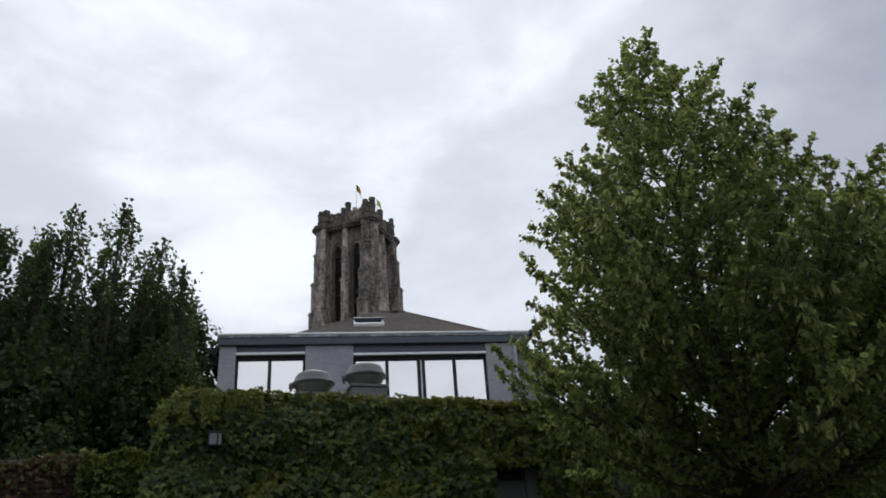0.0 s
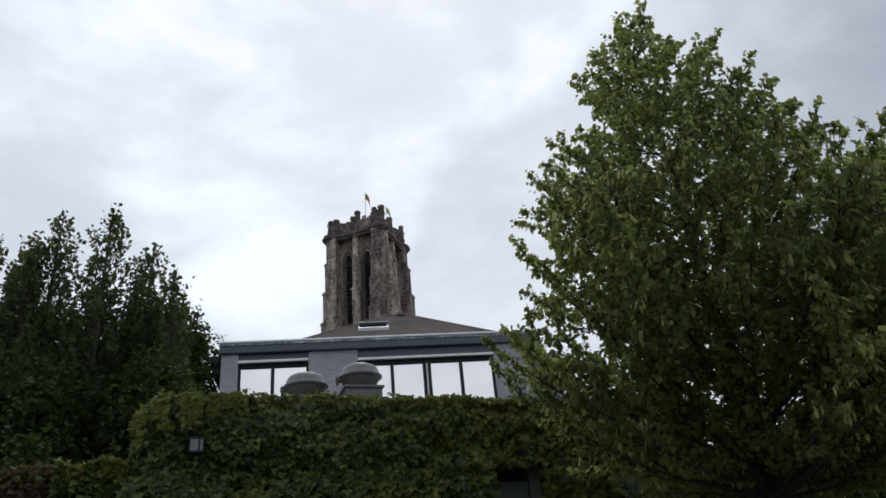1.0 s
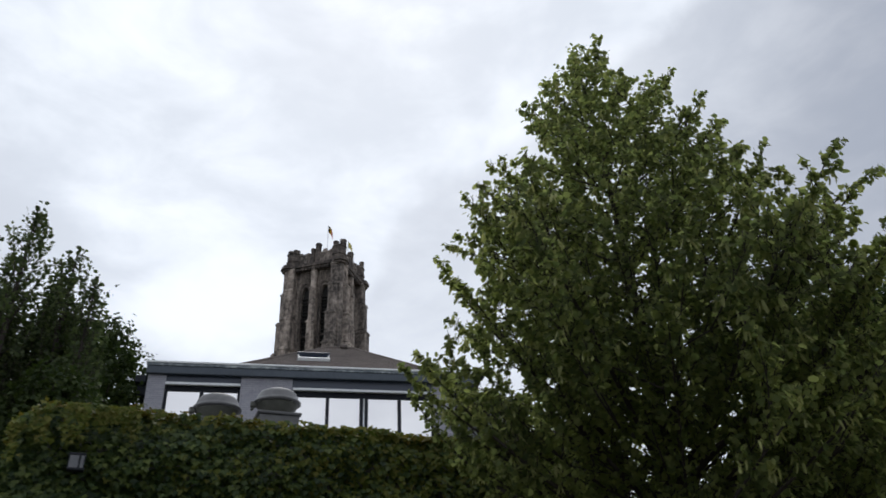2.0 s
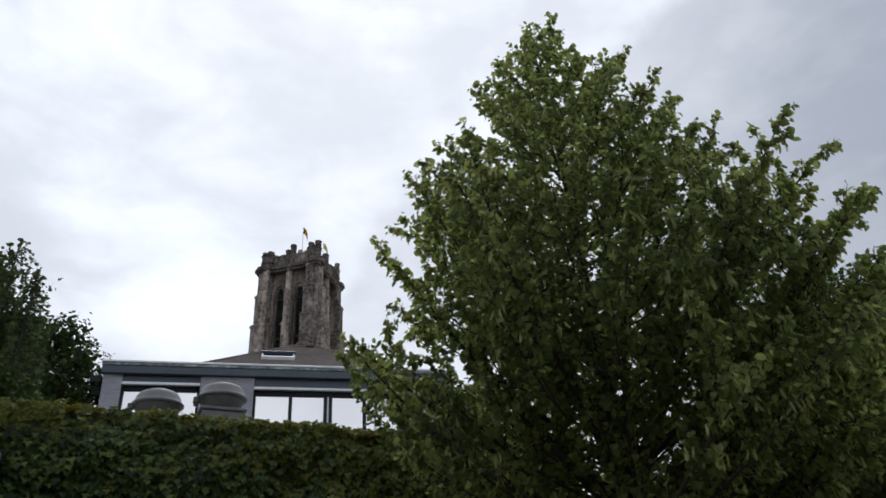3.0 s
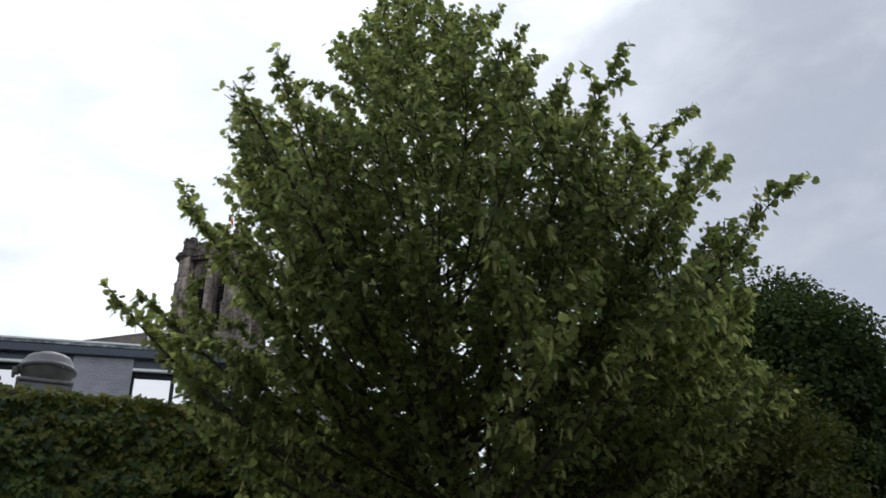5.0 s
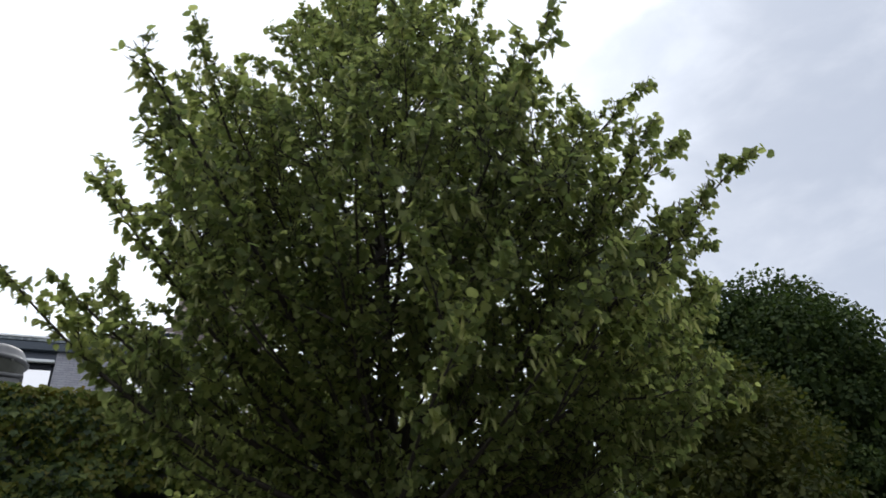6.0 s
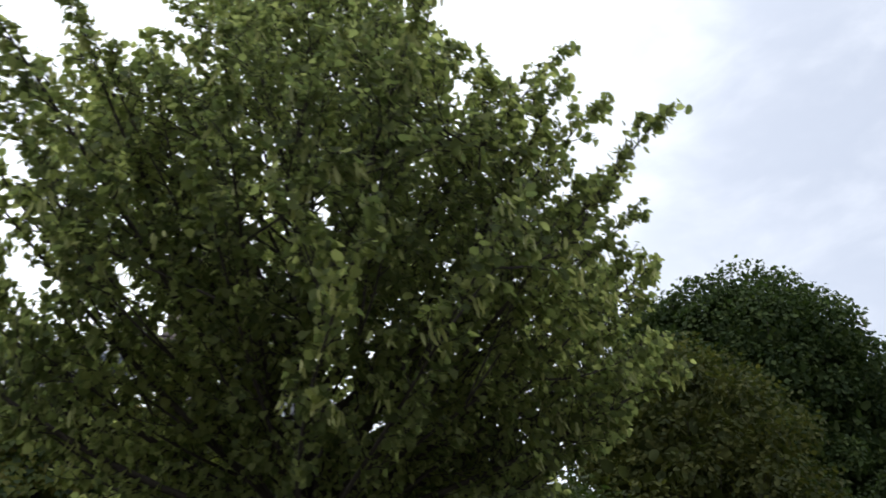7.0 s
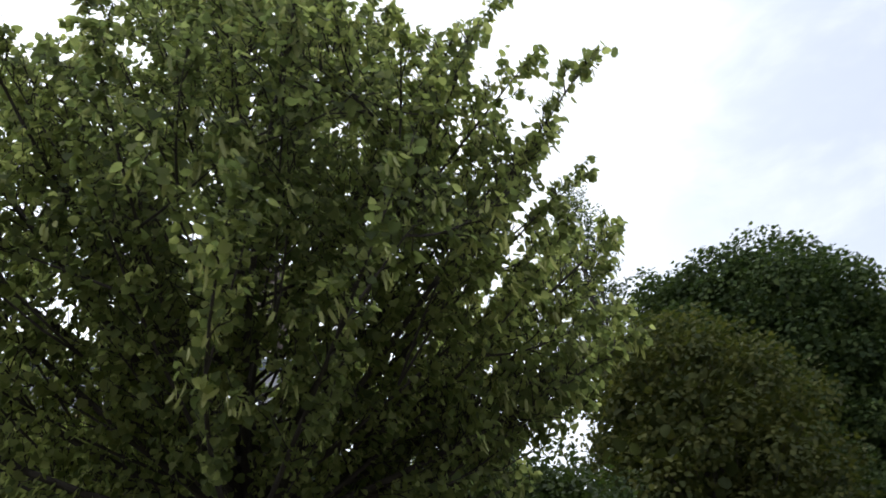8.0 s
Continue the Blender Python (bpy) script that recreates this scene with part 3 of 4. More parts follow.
    for k, m in enumerate(turns):
        bm = corner_turret(k)
        bmesh.ops.transform(bm, matrix=m, verts=bm.verts)
        part("corner_turret", bm, STONE_DARK, t, "stumpy stone corner turret")
    for x, w, z in ((-0.75, 0.72, 98.6), (0.6, 0.82, 99.9)):

        def pinnacle():
            bm = prism(bmesh.new(), ring(x, -P - 0.1, w, 6), 93.8, z, 0.95)
            return prism(bm, ring(x, -P - 0.1, w + 0.1, 6), z - 0.6, z - 0.25)

        turned("pinnacle", pinnacle, STONE_DARK, "stone pinnacle")
    part("roof", boxes((-P + 0.3, P - 0.3, -P + 0.3, P - 0.3, 93.2, 93.6)), LOUVRE, t, "flat dark tower roof")


church_tower()


def flag(at, height, colours, label, size, droop):
    t = thing("flag", label, "flag", at)
    pole = bmesh.new()
    tube(pole, [(0, 0, 0), (0, 0, height)], [0.11, 0.07], 8)
    part("pole", pole, WHITE_METAL, t, "white flagpole")
    n = 12
    bm = bmesh.new()
    w, h = size
    rows = []
    for i in range(n + 1):
        u = i / n
        x, y = w * u * 0.75, 0.35 * math.sin(u * 7) * u
        dz = -droop * u * u
        rows.append([bm.verts.new((0.1 + x, y + 0.04 * s, height - 0.2 + dz - h * v)) for v in (0, 0.5, 1) for s in (0,)])
    for i in range(n):
        for j in range(2):
            fc = bm.faces.new((rows[i][j], rows[i + 1][j], rows[i + 1][j + 1], rows[i][j + 1]))
            fc.material_index = min(len(colours) - 1, i * len(colours) // n)
    bmesh.ops.solidify(bm, geom=bm.faces[:], thickness=0.03)
    part("cloth", bm, colours, t)


flag((7.75, 170.5, 94.6), 12.8, BELGIAN, "black, yellow and red flag flying from the church tower", (1.5, 2.0), 2.2)
flag((13.4, 174.0, 94.6), 10.4, [LEMON], "yellow flag hanging from the church tower", (1.5, 1.8), 2.4)


# ---- ivy-clad flat annexe ----
TURN, ROOF = 10.76, 4.60
WALL_AT = Vector((0, 10.95, 0))


def on_wall(u, v, z):
    """From along the annexe's front, behind it and up, to the world."""
    c, s = math.cos(radians(TURN)), math.sin(radians(TURN))
    return Vector((WALL_AT.x + c * u - s * v, WALL_AT.y + s * u + c * v, z))


def annexe():
    t = thing("annexe", "flat-roofed grey rendered annexe overgrown with ivy", "building", tuple(WALL_AT), TURN)
    for spec in ((-2.0, 2.55, 0.22, 0.5, 0, ROOF), (2.55, 3.25, 0.55, 0.8, 0, ROOF), (3.25, 6.2, 0.22, 0.5, 0, ROOF), (-2.0, -1.75, 0.503, 6.0, 0, ROOF), (5.95, 6.2, 0.503, 6.0, 0, ROOF), (-2.0, 6.2, 6.003, 6.25, 0, ROOF)):
        part("wall", boxes(spec), RENDER_GREY, t)
    part("roof", boxes((-2.03, 6.24, 0.18, 6.3, ROOF + 0.004, ROOF + 0.12), bevel=0.02), RENDER_GREY, t, "flat grey roof")
    part("canopy", boxes((2.5, 3.4, -0.02, 0.54, 3.60, 3.74), bevel=0.02), FRAME, t, "dark flat door canopy")
    d = part("door", boxes((2.56, 3.24, 0.24, 0.30, 1.2, 3.46), bevel=0.01), plain("grey_door_paint", (0.23, 0.25, 0.28), 0.5), t, "plain grey door")
    part("handle", boxes((3.08, 3.12, 0.18, 0.236, 2.2, 2.36), bevel=0.01), WHITE_METAL, d)
    part("doorstep", boxes((2.4, 3.4, -0.4, 0.54, 0, 1.18), bevel=0.02), RENDER_GREY, t, "grey raised doorstep")
    return t


annexe()


def ivy(name, label, u0, u1, z0, z1, per_m2, size, mat, out, place, bare=()):
    """A coat of hanging ivy leaves; place turns (along, out, up) into the world. out: thickness of the coat."""
    t = thing(name, label, "ivy")
    n = int((u1 - u0) * (z1 - z0) * per_m2)
    u, z = rng.uniform(u0, u1, n), rng.uniform(z0, z1, n)
    keep = z < z1 - 1.3 * np.clip(-1.85 - u, 0, 1) ** 2
    for a0, a1, b0, b1 in bare:
        keep &= ~((u > a0) & (u < a1) & (z > b0) & (z < b1))
    u, z = u[keep], z[keep]
    n = len(u)
    swell = np.array([noise.fractal((a0 * 1.1, 3.0, b0 * 1.6), 0.8, 2.0, 3) for a0, b0 in zip(u, z)])
    tuft = np.array([noise.noise((a0 * 4.5, 1.0, b0 * 5.5)) for a0, b0 in zip(u, z)])
    o = np.clip(out * (0.5 + 0.5 * swell) + 0.07 * tuft + rng.uniform(-0.05, 0.05, n), -0.02, 0.6)
    at = np.array([place(a0, -b0, c0) for a0, b0, c0 in zip(u, o, z)])
    nrm = np.array(place(0, -1, 0)) - np.array(place(0, 0, 0))
    tang = np.array(place(1, 0, 0)) - np.array(place(0, 0, 0))
    along = np.array([0, 0, -1.0]) + 0.55 * nrm + tang * rng.normal(0, 0.32, n)[:, None] + nrm * rng.normal(0, 0.25, n)[:, None]
    fc = nrm * 0.8 + np.array([0, 0, 0.65]) + rng.normal(0, 0.22, (n, 3))
    s = size * rng.uniform(0.65, 1.25, n)
    return t, at, along, fc, s


def ivy_coat():
    place = on_wall
    t, at, al, fc, s = ivy("ivy", "dense green ivy covering the annexe wall", -2.32, 4.6, 2.7, 4.66, 760, 0.078, IVY, 0.34, place, [(2.5, 3.3, 0, 3.6)])
    t2, at2, al2, fc2, s2 = ivy("ivy", "", -2.32, 6.2, 0.0, 4.62, 170, 0.10, IVY, 0.10, place, [(2.5, 3.3, 0, 3.6)])
    bpy.data.objects.remove(t2)
    foliage("inner_leaves", leaf_mesh("ivy_inner", at2, al2, fc2, s2, LOBED), IVY, t, "shaded inner ivy leaves")
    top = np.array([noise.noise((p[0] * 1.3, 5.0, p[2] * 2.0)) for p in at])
    # lighter leaves grow likelier to the right and top, painting in brighter light
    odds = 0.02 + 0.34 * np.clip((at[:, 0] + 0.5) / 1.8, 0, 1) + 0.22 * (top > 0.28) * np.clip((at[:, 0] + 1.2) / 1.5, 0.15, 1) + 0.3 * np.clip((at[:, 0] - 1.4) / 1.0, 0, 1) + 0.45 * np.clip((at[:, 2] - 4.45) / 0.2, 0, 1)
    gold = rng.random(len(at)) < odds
    foliage("leaves", leaf_mesh("ivy_leaves", at[~gold], al[~gold], fc[~gold], s[~gold], LOBED), IVY, t, "green ivy leaves")
    foliage("leaves", leaf_mesh("ivy_gold", at[gold], al[gold], fc[gold], s[gold], LOBED), IVY_TOP, t, "yellowing ivy leaves, lightened as if lit")
    # uneven fringe along the top and round the free corner
    n = 5200
    u = rng.uniform(-2.4, 6.2, n)
    hump = np.array([0.10 * noise.fractal((x * 1.7, 0, 0), 0.9, 2.0, 3) for x in u])
    z = 4.61 - 0.012 * u - 1.3 * np.clip(-1.85 - u, 0, 1) ** 2 + 0.7 * hump + rng.normal(0, 0.03, n)
    at = np.array([place(a0, b0, c0) for a0, b0, c0 in zip(u, rng.uniform(-0.22, 0.4, n), z)])
    al = rng.normal(0, 0.6, (n, 3)) + np.array([0, -0.5, -0.35])
    foliage("fringe", leaf_mesh("ivy_fringe", at, al, rng.normal(0, 0.35, (n, 3)) + (0, -0.25, 0.9), 0.062 * rng.uniform(0.6, 1.3, n), LOBED), IVY_FRINGE, t, "yellowing ivy fringe on the wall top, with light put into its colour")
    # pale strands hang from the wall top near the free corner
    hang = []
    for _ in range(15):
        u, drop = rng.uniform(-2.35, -0.7), rng.uniform(0.15, 0.5)
        k = rng.random(46)
        hang.append([place(u + rng.normal(0, 0.035), -0.36 - 0.05 * rng.random(), 4.62 - 1.3 * max(0, -1.85 - u) ** 2 - drop * q) for q in k])
    at = np.array(hang).reshape(-1, 3)
    n = len(at)
    nrm = np.array(place(0, -1, 0)) - np.array(place(0, 0, 0))
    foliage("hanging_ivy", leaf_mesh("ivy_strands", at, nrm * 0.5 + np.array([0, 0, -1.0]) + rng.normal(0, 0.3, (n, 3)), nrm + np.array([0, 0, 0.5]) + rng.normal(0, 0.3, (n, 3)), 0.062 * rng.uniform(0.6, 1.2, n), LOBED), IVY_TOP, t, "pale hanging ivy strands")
    n = 6000
    v, z = rng.uniform(-0.25, 3.0, n), rng.uniform(0.3, 4.72, n)
    bulge = 0.05 + 0.36 * np.clip((4.65 - z) / 1.0, 0, 1) ** 0.7
    at = np.array([place(-2.03 - b0 * rng.uniform(0.1, 1.0), a0, c0) for a0, b0, c0 in zip(v, bulge, z)])
    al = np.array([-0.35, 0, -1.0]) + rng.normal(0, 0.4, (n, 3))
    foliage("side_leaves", leaf_mesh("ivy_side", at, al, np.array([-0.8, -0.4, 0.5]) + rng.normal(0, 0.3, (n, 3)), 0.075 * rng.uniform(0.65, 1.25, n), LOBED), IVY, t)
    # lower band of larger leaves that stand proud of the wall
    n = 3600
    u, z = rng.uniform(-2.4, 2.5, n), rng.uniform(2.2, 3.60, n)
    z += 0.10 * np.array([noise.noise((x * 2.3, 0, 7)) for x in u])
    at = np.array([place(a0, -b0, c0) for a0, b0, c0 in zip(u, 0.16 + 0.24 * np.clip((3.7 - z) / 0.5, 0, 1) * rng.uniform(0.5, 1, n), z)])
    nrm = np.array(place(0, -1, 0)) - np.array(place(0, 0, 0))
    al = nrm * 0.6 + np.array([0, 0, -1.0]) + rng.normal(0, 0.35, (n, 3))
    fc, sz = nrm * 0.6 + np.array([0, 0, 0.8]) + rng.normal(0, 0.3, (n, 3)), 0.112 * rng.uniform(0.65, 1.3, n)
    # pale leaves gather mid-band: yellow-green patches that also stand for lit clusters
    pale = np.array([noise.noise((p[0] * 1.6, 2.0, p[2] * 2.2)) for p in at]) + rng.normal(0, 0.12, n) > 0.22 - 0.26 * np.clip(1 - np.abs(u - 0.8) / 1.7, -0.8, 1)
    foliage("lower_leaves", leaf_mesh("ivy_lower", at[~pale], al[~pale], fc[~pale], sz[~pale], LOBED), IVY, t, "larger green ivy leaves")
    foliage("lower_leaves", leaf_mesh("ivy_lower_pale", at[pale], al[pale], fc[pale], sz[pale], LOBED), IVY_TOP, t, "larger yellow-green ivy leaves")
    # single leaves at the height of the lantern
    one = leaf_mesh("leaf", [(0, 0, 0)], [(0, 1, 0)], [(0, 0, 1)], [1.0], LOBED, 0.2, 0.2)
    one.materials.append(IVY_LEAF)
    for _ in range(280):
        p = place(rng.uniform(-2.2, 2.3), -rng.uniform(0.22, 0.32), rng.uniform(3.55, 4.5))
        lf = new("leaf", one)
        lf.parent = t
        lf.matrix_basis = Matrix.LocRotScale(p, Vector(nrm * 0.4 + np.array([0, 0, -1.0]) + rng.normal(0, 0.3, 3)).to_track_quat("Y", "Z"), Vector([0.066 * rng.uniform(0.7, 1.25)] * 3))


ivy_coat()


def wall_lamp():
    p = on_wall(-1.56, -0.34, 3.84)
    t = thing("wall_lamp", "square wall lantern with milky panes among the ivy", "lamp", tuple(p), TURN)
    part("backplate", boxes((-0.04, 0.04, 0.07, 0.56, 0.03, 0.15), bevel=0.008), FRAME, t)
    part("frame", boxes((-0.09, 0.09, -0.065, 0.065, 0.165, 0.19), (-0.09, 0.09, -0.065, 0.065, -0.005, 0.015), (-0.09, -0.078, -0.065, -0.053, 0.015, 0.165), (0.078, 0.09, -0.065, -0.053, 0.015, 0.165), (0.022, 0.04, -0.065, -0.053, 0.015, 0.165), bevel=0.003), FRAME, t, "dark metal lantern frame")
    part("pane", boxes((-0.076, 0.02, -0.06, 0.055, 0.018, 0.162)), MILK, t, "milky glass pane")
    part("pane", boxes((0.042, 0.076, -0.06, 0.055, 0.018, 0.162)), MILK, t, "milky glass pane")


wall_lamp()


def roof_fan(at, stand, label):
    """A mushroom-shaped roof extractor: box stand, bowl, rim and domed cap. stand: height of its box."""
    t = thing("roof_fan", label, "roof fan", at, TURN, group="roof fans on the annexe")
    part("stand", boxes((-0.31, 0.31, -0.31, 0.31, 0, stand - 0.05), (-0.345, 0.345, -0.345, 0.345, stand - 0.046, stand), bevel=0.012), FAN, t, "grey sheet metal stand")
    b = bmesh.new()
    lathe(b, [(0.235, stand), (0.245, stand + 0.03), (0.295, stand + 0.11), (0.328, stand + 0.175), (0.337, stand + 0.192)], 40)
    part("bowl", b, FAN_DARK, t, "dark olive grey lower bowl", True)
    c = bmesh.new()
    z = stand + 0.194
    lathe(c, [(0.35, z), (0.376, z + 0.012), (0.38, z + 0.034), (0.362, z + 0.05), (0.335, z + 0.09), (0.315, z + 0.15), (0.275, z + 0.205), (0.20, z + 0.24), (0.11, z + 0.255), (0.01, z + 0.26)], 40)
    part("cap", c, FAN, t, "pale grey domed cap", True)
    part("clip", boxes((-0.42, -0.33, -0.05, 0.05, z - 0.06, z + 0.03), (-0.41, -0.37, -0.03, 0.03, z - 0.11, z - 0.064), bevel=0.01), FAN_DARK, t, "side clip")
    for k in range(4):
        q = boxes((-0.012, 0.012, -0.37, -0.345, z - 0.03, z + 0.05), bevel=0.004)
        bmesh.ops.transform(q, matrix=Matrix.Rotation(k * math.pi / 2 + 0.5, 4, "Z"), verts=q.verts)
        part("latch", q, FAN_DARK, t)


roof_fan((-0.22, 12.86, ROOF + 0.12), 0.47, "grey mushroom-shaped roof fan on a low stand")
roof_fan((0.70, 12.86, ROOF + 0.12), 0.59, "grey mushroom-shaped roof fan on a taller box stand")


# ---- trees ----
def bezier(p0, p1, p2, n):
    t = np.linspace(0, 1, n)[:, None]
    return (1 - t) ** 2 * np.array(p0) + 2 * t * (1 - t) * np.array(p1) + t**2 * np.array(p2)


class Grower:
    """Limbs, twigs and the places of leaves of one tree."""

    def __init__(self, per_m=54, plume=0.075, fine=True):
        self.fine = fine
        self.limbs, self.paths, self.twigs = [], [], bmesh.new()
        self.at, self.dir, self.per_m, self.plume = [], [], per_m, plume

    def limb(self, start, tip, lift, thick, bare=0.3, shoot=0.7, gap=0.13, up=0.55, spread=0.75, n=9):
        start, tip = np.array(start, float), np.array(tip, float)
        mid = start * 0.45 + tip * 0.55 + np.array([0, 0, lift]) + rng.normal(0, 0.05 + 0.05 * np.linalg.norm(tip - start), 3)
        pts = bezier(start, mid, tip, n)
        self.paths.append(pts)
        length = np.linalg.norm(np.diff(pts, axis=0), axis=1).sum()
        self.limbs.append(tube(bmesh.new(), pts, [thick * (1 - 0.88 * k / (n - 1)) for k in range(n)], 6))
        for s in np.arange(bare, 0.97, gap / max(length, 0.2)):
            k = s * (n - 1)
            i = min(int(k), n - 2)
            p = pts[i] + (pts[i + 1] - pts[i]) * (k - i)
            self.shoot(p, unit(pts[i + 1] - pts[i]), shoot * (1.10 - 0.92 * s) * rng.uniform(0.55, 1.25), up, spread)
        self.leaves(bezier(pts[-3], pts[-2], pts[-1], 5))

    def fork(self, tip, most, stem):
        """Where a limb to tip leaves the tree: on the nearest older limb, or on the stem."""
        tip = np.array(tip, float)
        p = np.concatenate([q[2:6] for q in self.paths])
        far = np.linalg.norm(p - tip, axis=1) + 3.0 * (p[:, 2] > tip[2] - 0.15)
        i = int(np.argmin(np.abs(far - 0.55 * most)))
        return p[i] if far[i] < most else stem

    def shoot(self, p, d, length, up, spread, deep=True):
        r = rng.normal(0, 1, 3)
        r -= d * (r @ d)
        v = unit(unit(r) * spread + d * 0.75 + np.array([0, 0, up * 0.5]))
        end = p + v * length + np.array([0, 0, up * 0.22 * length])
        path = bezier(p, p + v * length * 0.55 - np.array([0, 0, 0.04 * length]), end, 5)
        if deep or self.fine:
            tube(self.twigs, path[::2], [0.0065, 0.004, 0.002], 3)
        self.leaves(path)
        if deep:
            for k in (1, 2, 3):
                if rng.random() < 0.8:
                    self.shoot(path[k], unit(path[k + 1] - path[k]), length * rng.uniform(0.3, 0.55), up, spread, False)

    def leaves(self, path):
        seg = np.diff(path, axis=0)
        length = np.linalg.norm(seg, axis=1).sum()
        m = max(2, int(length * self.per_m))
        k = rng.random(m) ** 0.85 * (len(path) - 1.001)
        i = k.astype(int)
        w = self.plume * (1.05 - 0.6 * k / (len(path) - 1))
        self.at.append(path[i] + seg[i] * (k - i)[:, None] + rng.normal(0, 0.55, (m, 3)) * w[:, None])
        self.dir.append(seg[i])

    def thin(self, cell, most, within):
        """Sheds leaves outside the crown, and where more than most of them crowd one cell."""
        at, d = np.concatenate(self.at), np.concatenate(self.dir)
        inside = within(at)
        at, d = at[inside], d[inside]
        order = rng.permutation(len(at))
        at, d = at[order], d[order]
        q = np.floor(at / cell).astype(np.int64) + 4000
        key = (q[:, 0] * 8000 + q[:, 1]) * 8000 + q[:, 2]
        by = np.argsort(key, kind="stable")
        first = np.r_[True, np.diff(key[by]) != 0]
        rank = np.arange(len(by)) - np.maximum.accumulate(np.where(first, np.arange(len(by)), 0))
        keep = by[rank < most]
        self.at, self.dir = [at[keep]], [d[keep]]

    def crown(self, name, tree, size, outline, mat, axis, label, droop=0.55, foot=(0, 0, 0), curl=0.18, hang=0.45):
        at = np.concatenate(self.at) - np.array(foot)
        d = unit(np.concatenate(self.dir))
        out = at - np.array(axis)
        out[:, 2] *= 0.3
        out = unit(out)
        near = rng.normal(0, 1, (len(at) // 6 + 1, 3)).repeat(6, 0)[:len(at)]
        n = len(at)
        along = d * 0.5 + rng.normal(0, 0.4, (n, 3)) + near * 0.3 + out * 0.35 + np.array([0, 0, -droop])
        fc = out * hang * 0.5 + np.array([0, 0, 0.55]) + rng.normal(0, 0.55, (n, 3)) + near * 0.45
        s = size * rng.uniform(0.65, 1.3, n)
        self.all = (at, along, fc, s)
        return foliage(name, leaf_mesh(name, at, along, fc, s, outline, 0.2, curl), mat, tree, label)


def linden():
    """The street tree close to the path: straight leader, ascending limbs in tiers, drooping heart-shaped leaves."""
    foot, top = np.array([4.88, 8.1, 0.0]), np.array([4.66, 8.46, 9.62])
    t = thing("linden_tree", "leafy linden with heart-shaped leaves and hanging pale bracts", "tree", tuple(foot))
    t_inv = Matrix.Translation(-Vector(foot))
    g = Grower(54, 0.06)

    def stem(z):
        k = np.clip(z / top[2], 0, 1)
        return np.array([foot[0] + (top[0] - foot[0]) * k**2 + 0.03 * math.sin(k * 9), foot[1] + (top[1] - foot[1]) * k**1.6 + 0.03 * math.sin(k * 7), z])

    zs = np.linspace(0, top[2], 20)
    trunk = tube(bmesh.new(), [stem(z) for z in zs], [0.125 * (1 - 0.95 * (z / top[2]) ** 0.9) + (0.06 if z == 0 else 0) for z in zs], 12)

    def reach(z):
        return float(np.interp(z, [2.4, 3.0, 3.5, 4.0, 4.6, 5.0, 5.5, 6.0, 6.5, 7.2, 7.7, 8.5, 9.0, 9.4, 9.75], [2.0, 2.6, 3.0, 3.1, 3.05, 2.9, 2.6, 2.35, 2.1, 1.6, 1.35, 0.92, 0.58, 0.30, 0.08]))

    # tiers of limbs fill the cone
    ang = 0.4
    for k, z in enumerate(np.concatenate([np.linspace(2.85, 4.4, 56), np.linspace(4.45, 6.4, 78), np.linspace(6.45, 8.2, 46), np.linspace(8.25, 9.35, 16)])):
        ang += 2.399963 + rng.normal(0, 0.2)
        c, r = stem(z), reach(z) * (1 + 0.10 * max(0.0, math.cos(ang + 0.35)) * (z < 5.2)) * (rng.uniform(0.76, 0.96) if k % 2 else rng.uniform(0.45, 0.8))
        toward = -math.sin(ang)
        if z < 5.3 and math.cos(ang) < -0.35:
            r *= 0.84
        if z < 3.5 and toward > 0.2:
            r *= 0.55
        tip = np.array((c[0] + r * math.cos(ang), c[1] + r * math.sin(ang), z + rng.normal(0, 0.08)))
        rise = 0.55 if z > 4.2 else 0.35
        root = stem(max(2.5, z - rise * r - 0.35))
        g.limb(root, tip, (-0.10 if z > 3.6 else 0.10) * r, 0.006 + 0.006 * r, 0.30, 0.50, 0.115, 0.55, 0.8)
    # late limbs grow into the emptiest places of the outer crown
    for _ in range(110):
        have = np.concatenate(g.at)[::31]
        z, a0, k = rng.uniform(3.2, 8.6, 60), rng.uniform(0, 6.283, 60), rng.uniform(0.40, 0.93, 60)
        keep = (z > 3.6) | (np.sin(a0) > -0.2)
        k = k * np.where((np.cos(a0) < -0.3) & (z < 5.4), 0.84, 1.0)
        c = np.array([stem(h) + np.array([math.cos(b) * reach(h) * q, math.sin(b) * reach(h) * q, 0]) for h, b, q in zip(z[keep], a0[keep], k[keep])])
        tip = c[np.argmax(np.linalg.norm(c[:, None] - have[None], axis=2).min(1))]
        root = g.fork(tip, 1.8, stem(max(2.5, tip[2] - 0.9)))
        r = np.linalg.norm(tip - root)
        g.limb(root, tip, -0.08 * r, 0.006 + 0.004 * r, 0.3, 0.42, 0.10, 0.6, 0.8)

    def within(p):
        """Inside the crown's outline; the shaded heart and the side towards the house are half bare."""
        r = np.hypot(p[:, 0] - np.interp(p[:, 2], (4, top[2]), (foot[0], top[0])), p[:, 1] - np.interp(p[:, 2], (4, top[2]), (foot[1], top[1])))
        most = np.array([reach(z) for z in p[:, 2]])
        far = (p[:, 0] < foot[0] - 1.0) & (p[:, 2] < 5.3)
        odds = np.where((r < 0.55 * most) & (p[:, 2] < 7.5), 0.65, 1.0) * np.where(far, 0.9, 1.0)
        return (r < np.where(far, 0.90, 1.03) * most) & (rng.random(len(p)) < odds)

    g.thin(0.25, 37, within)
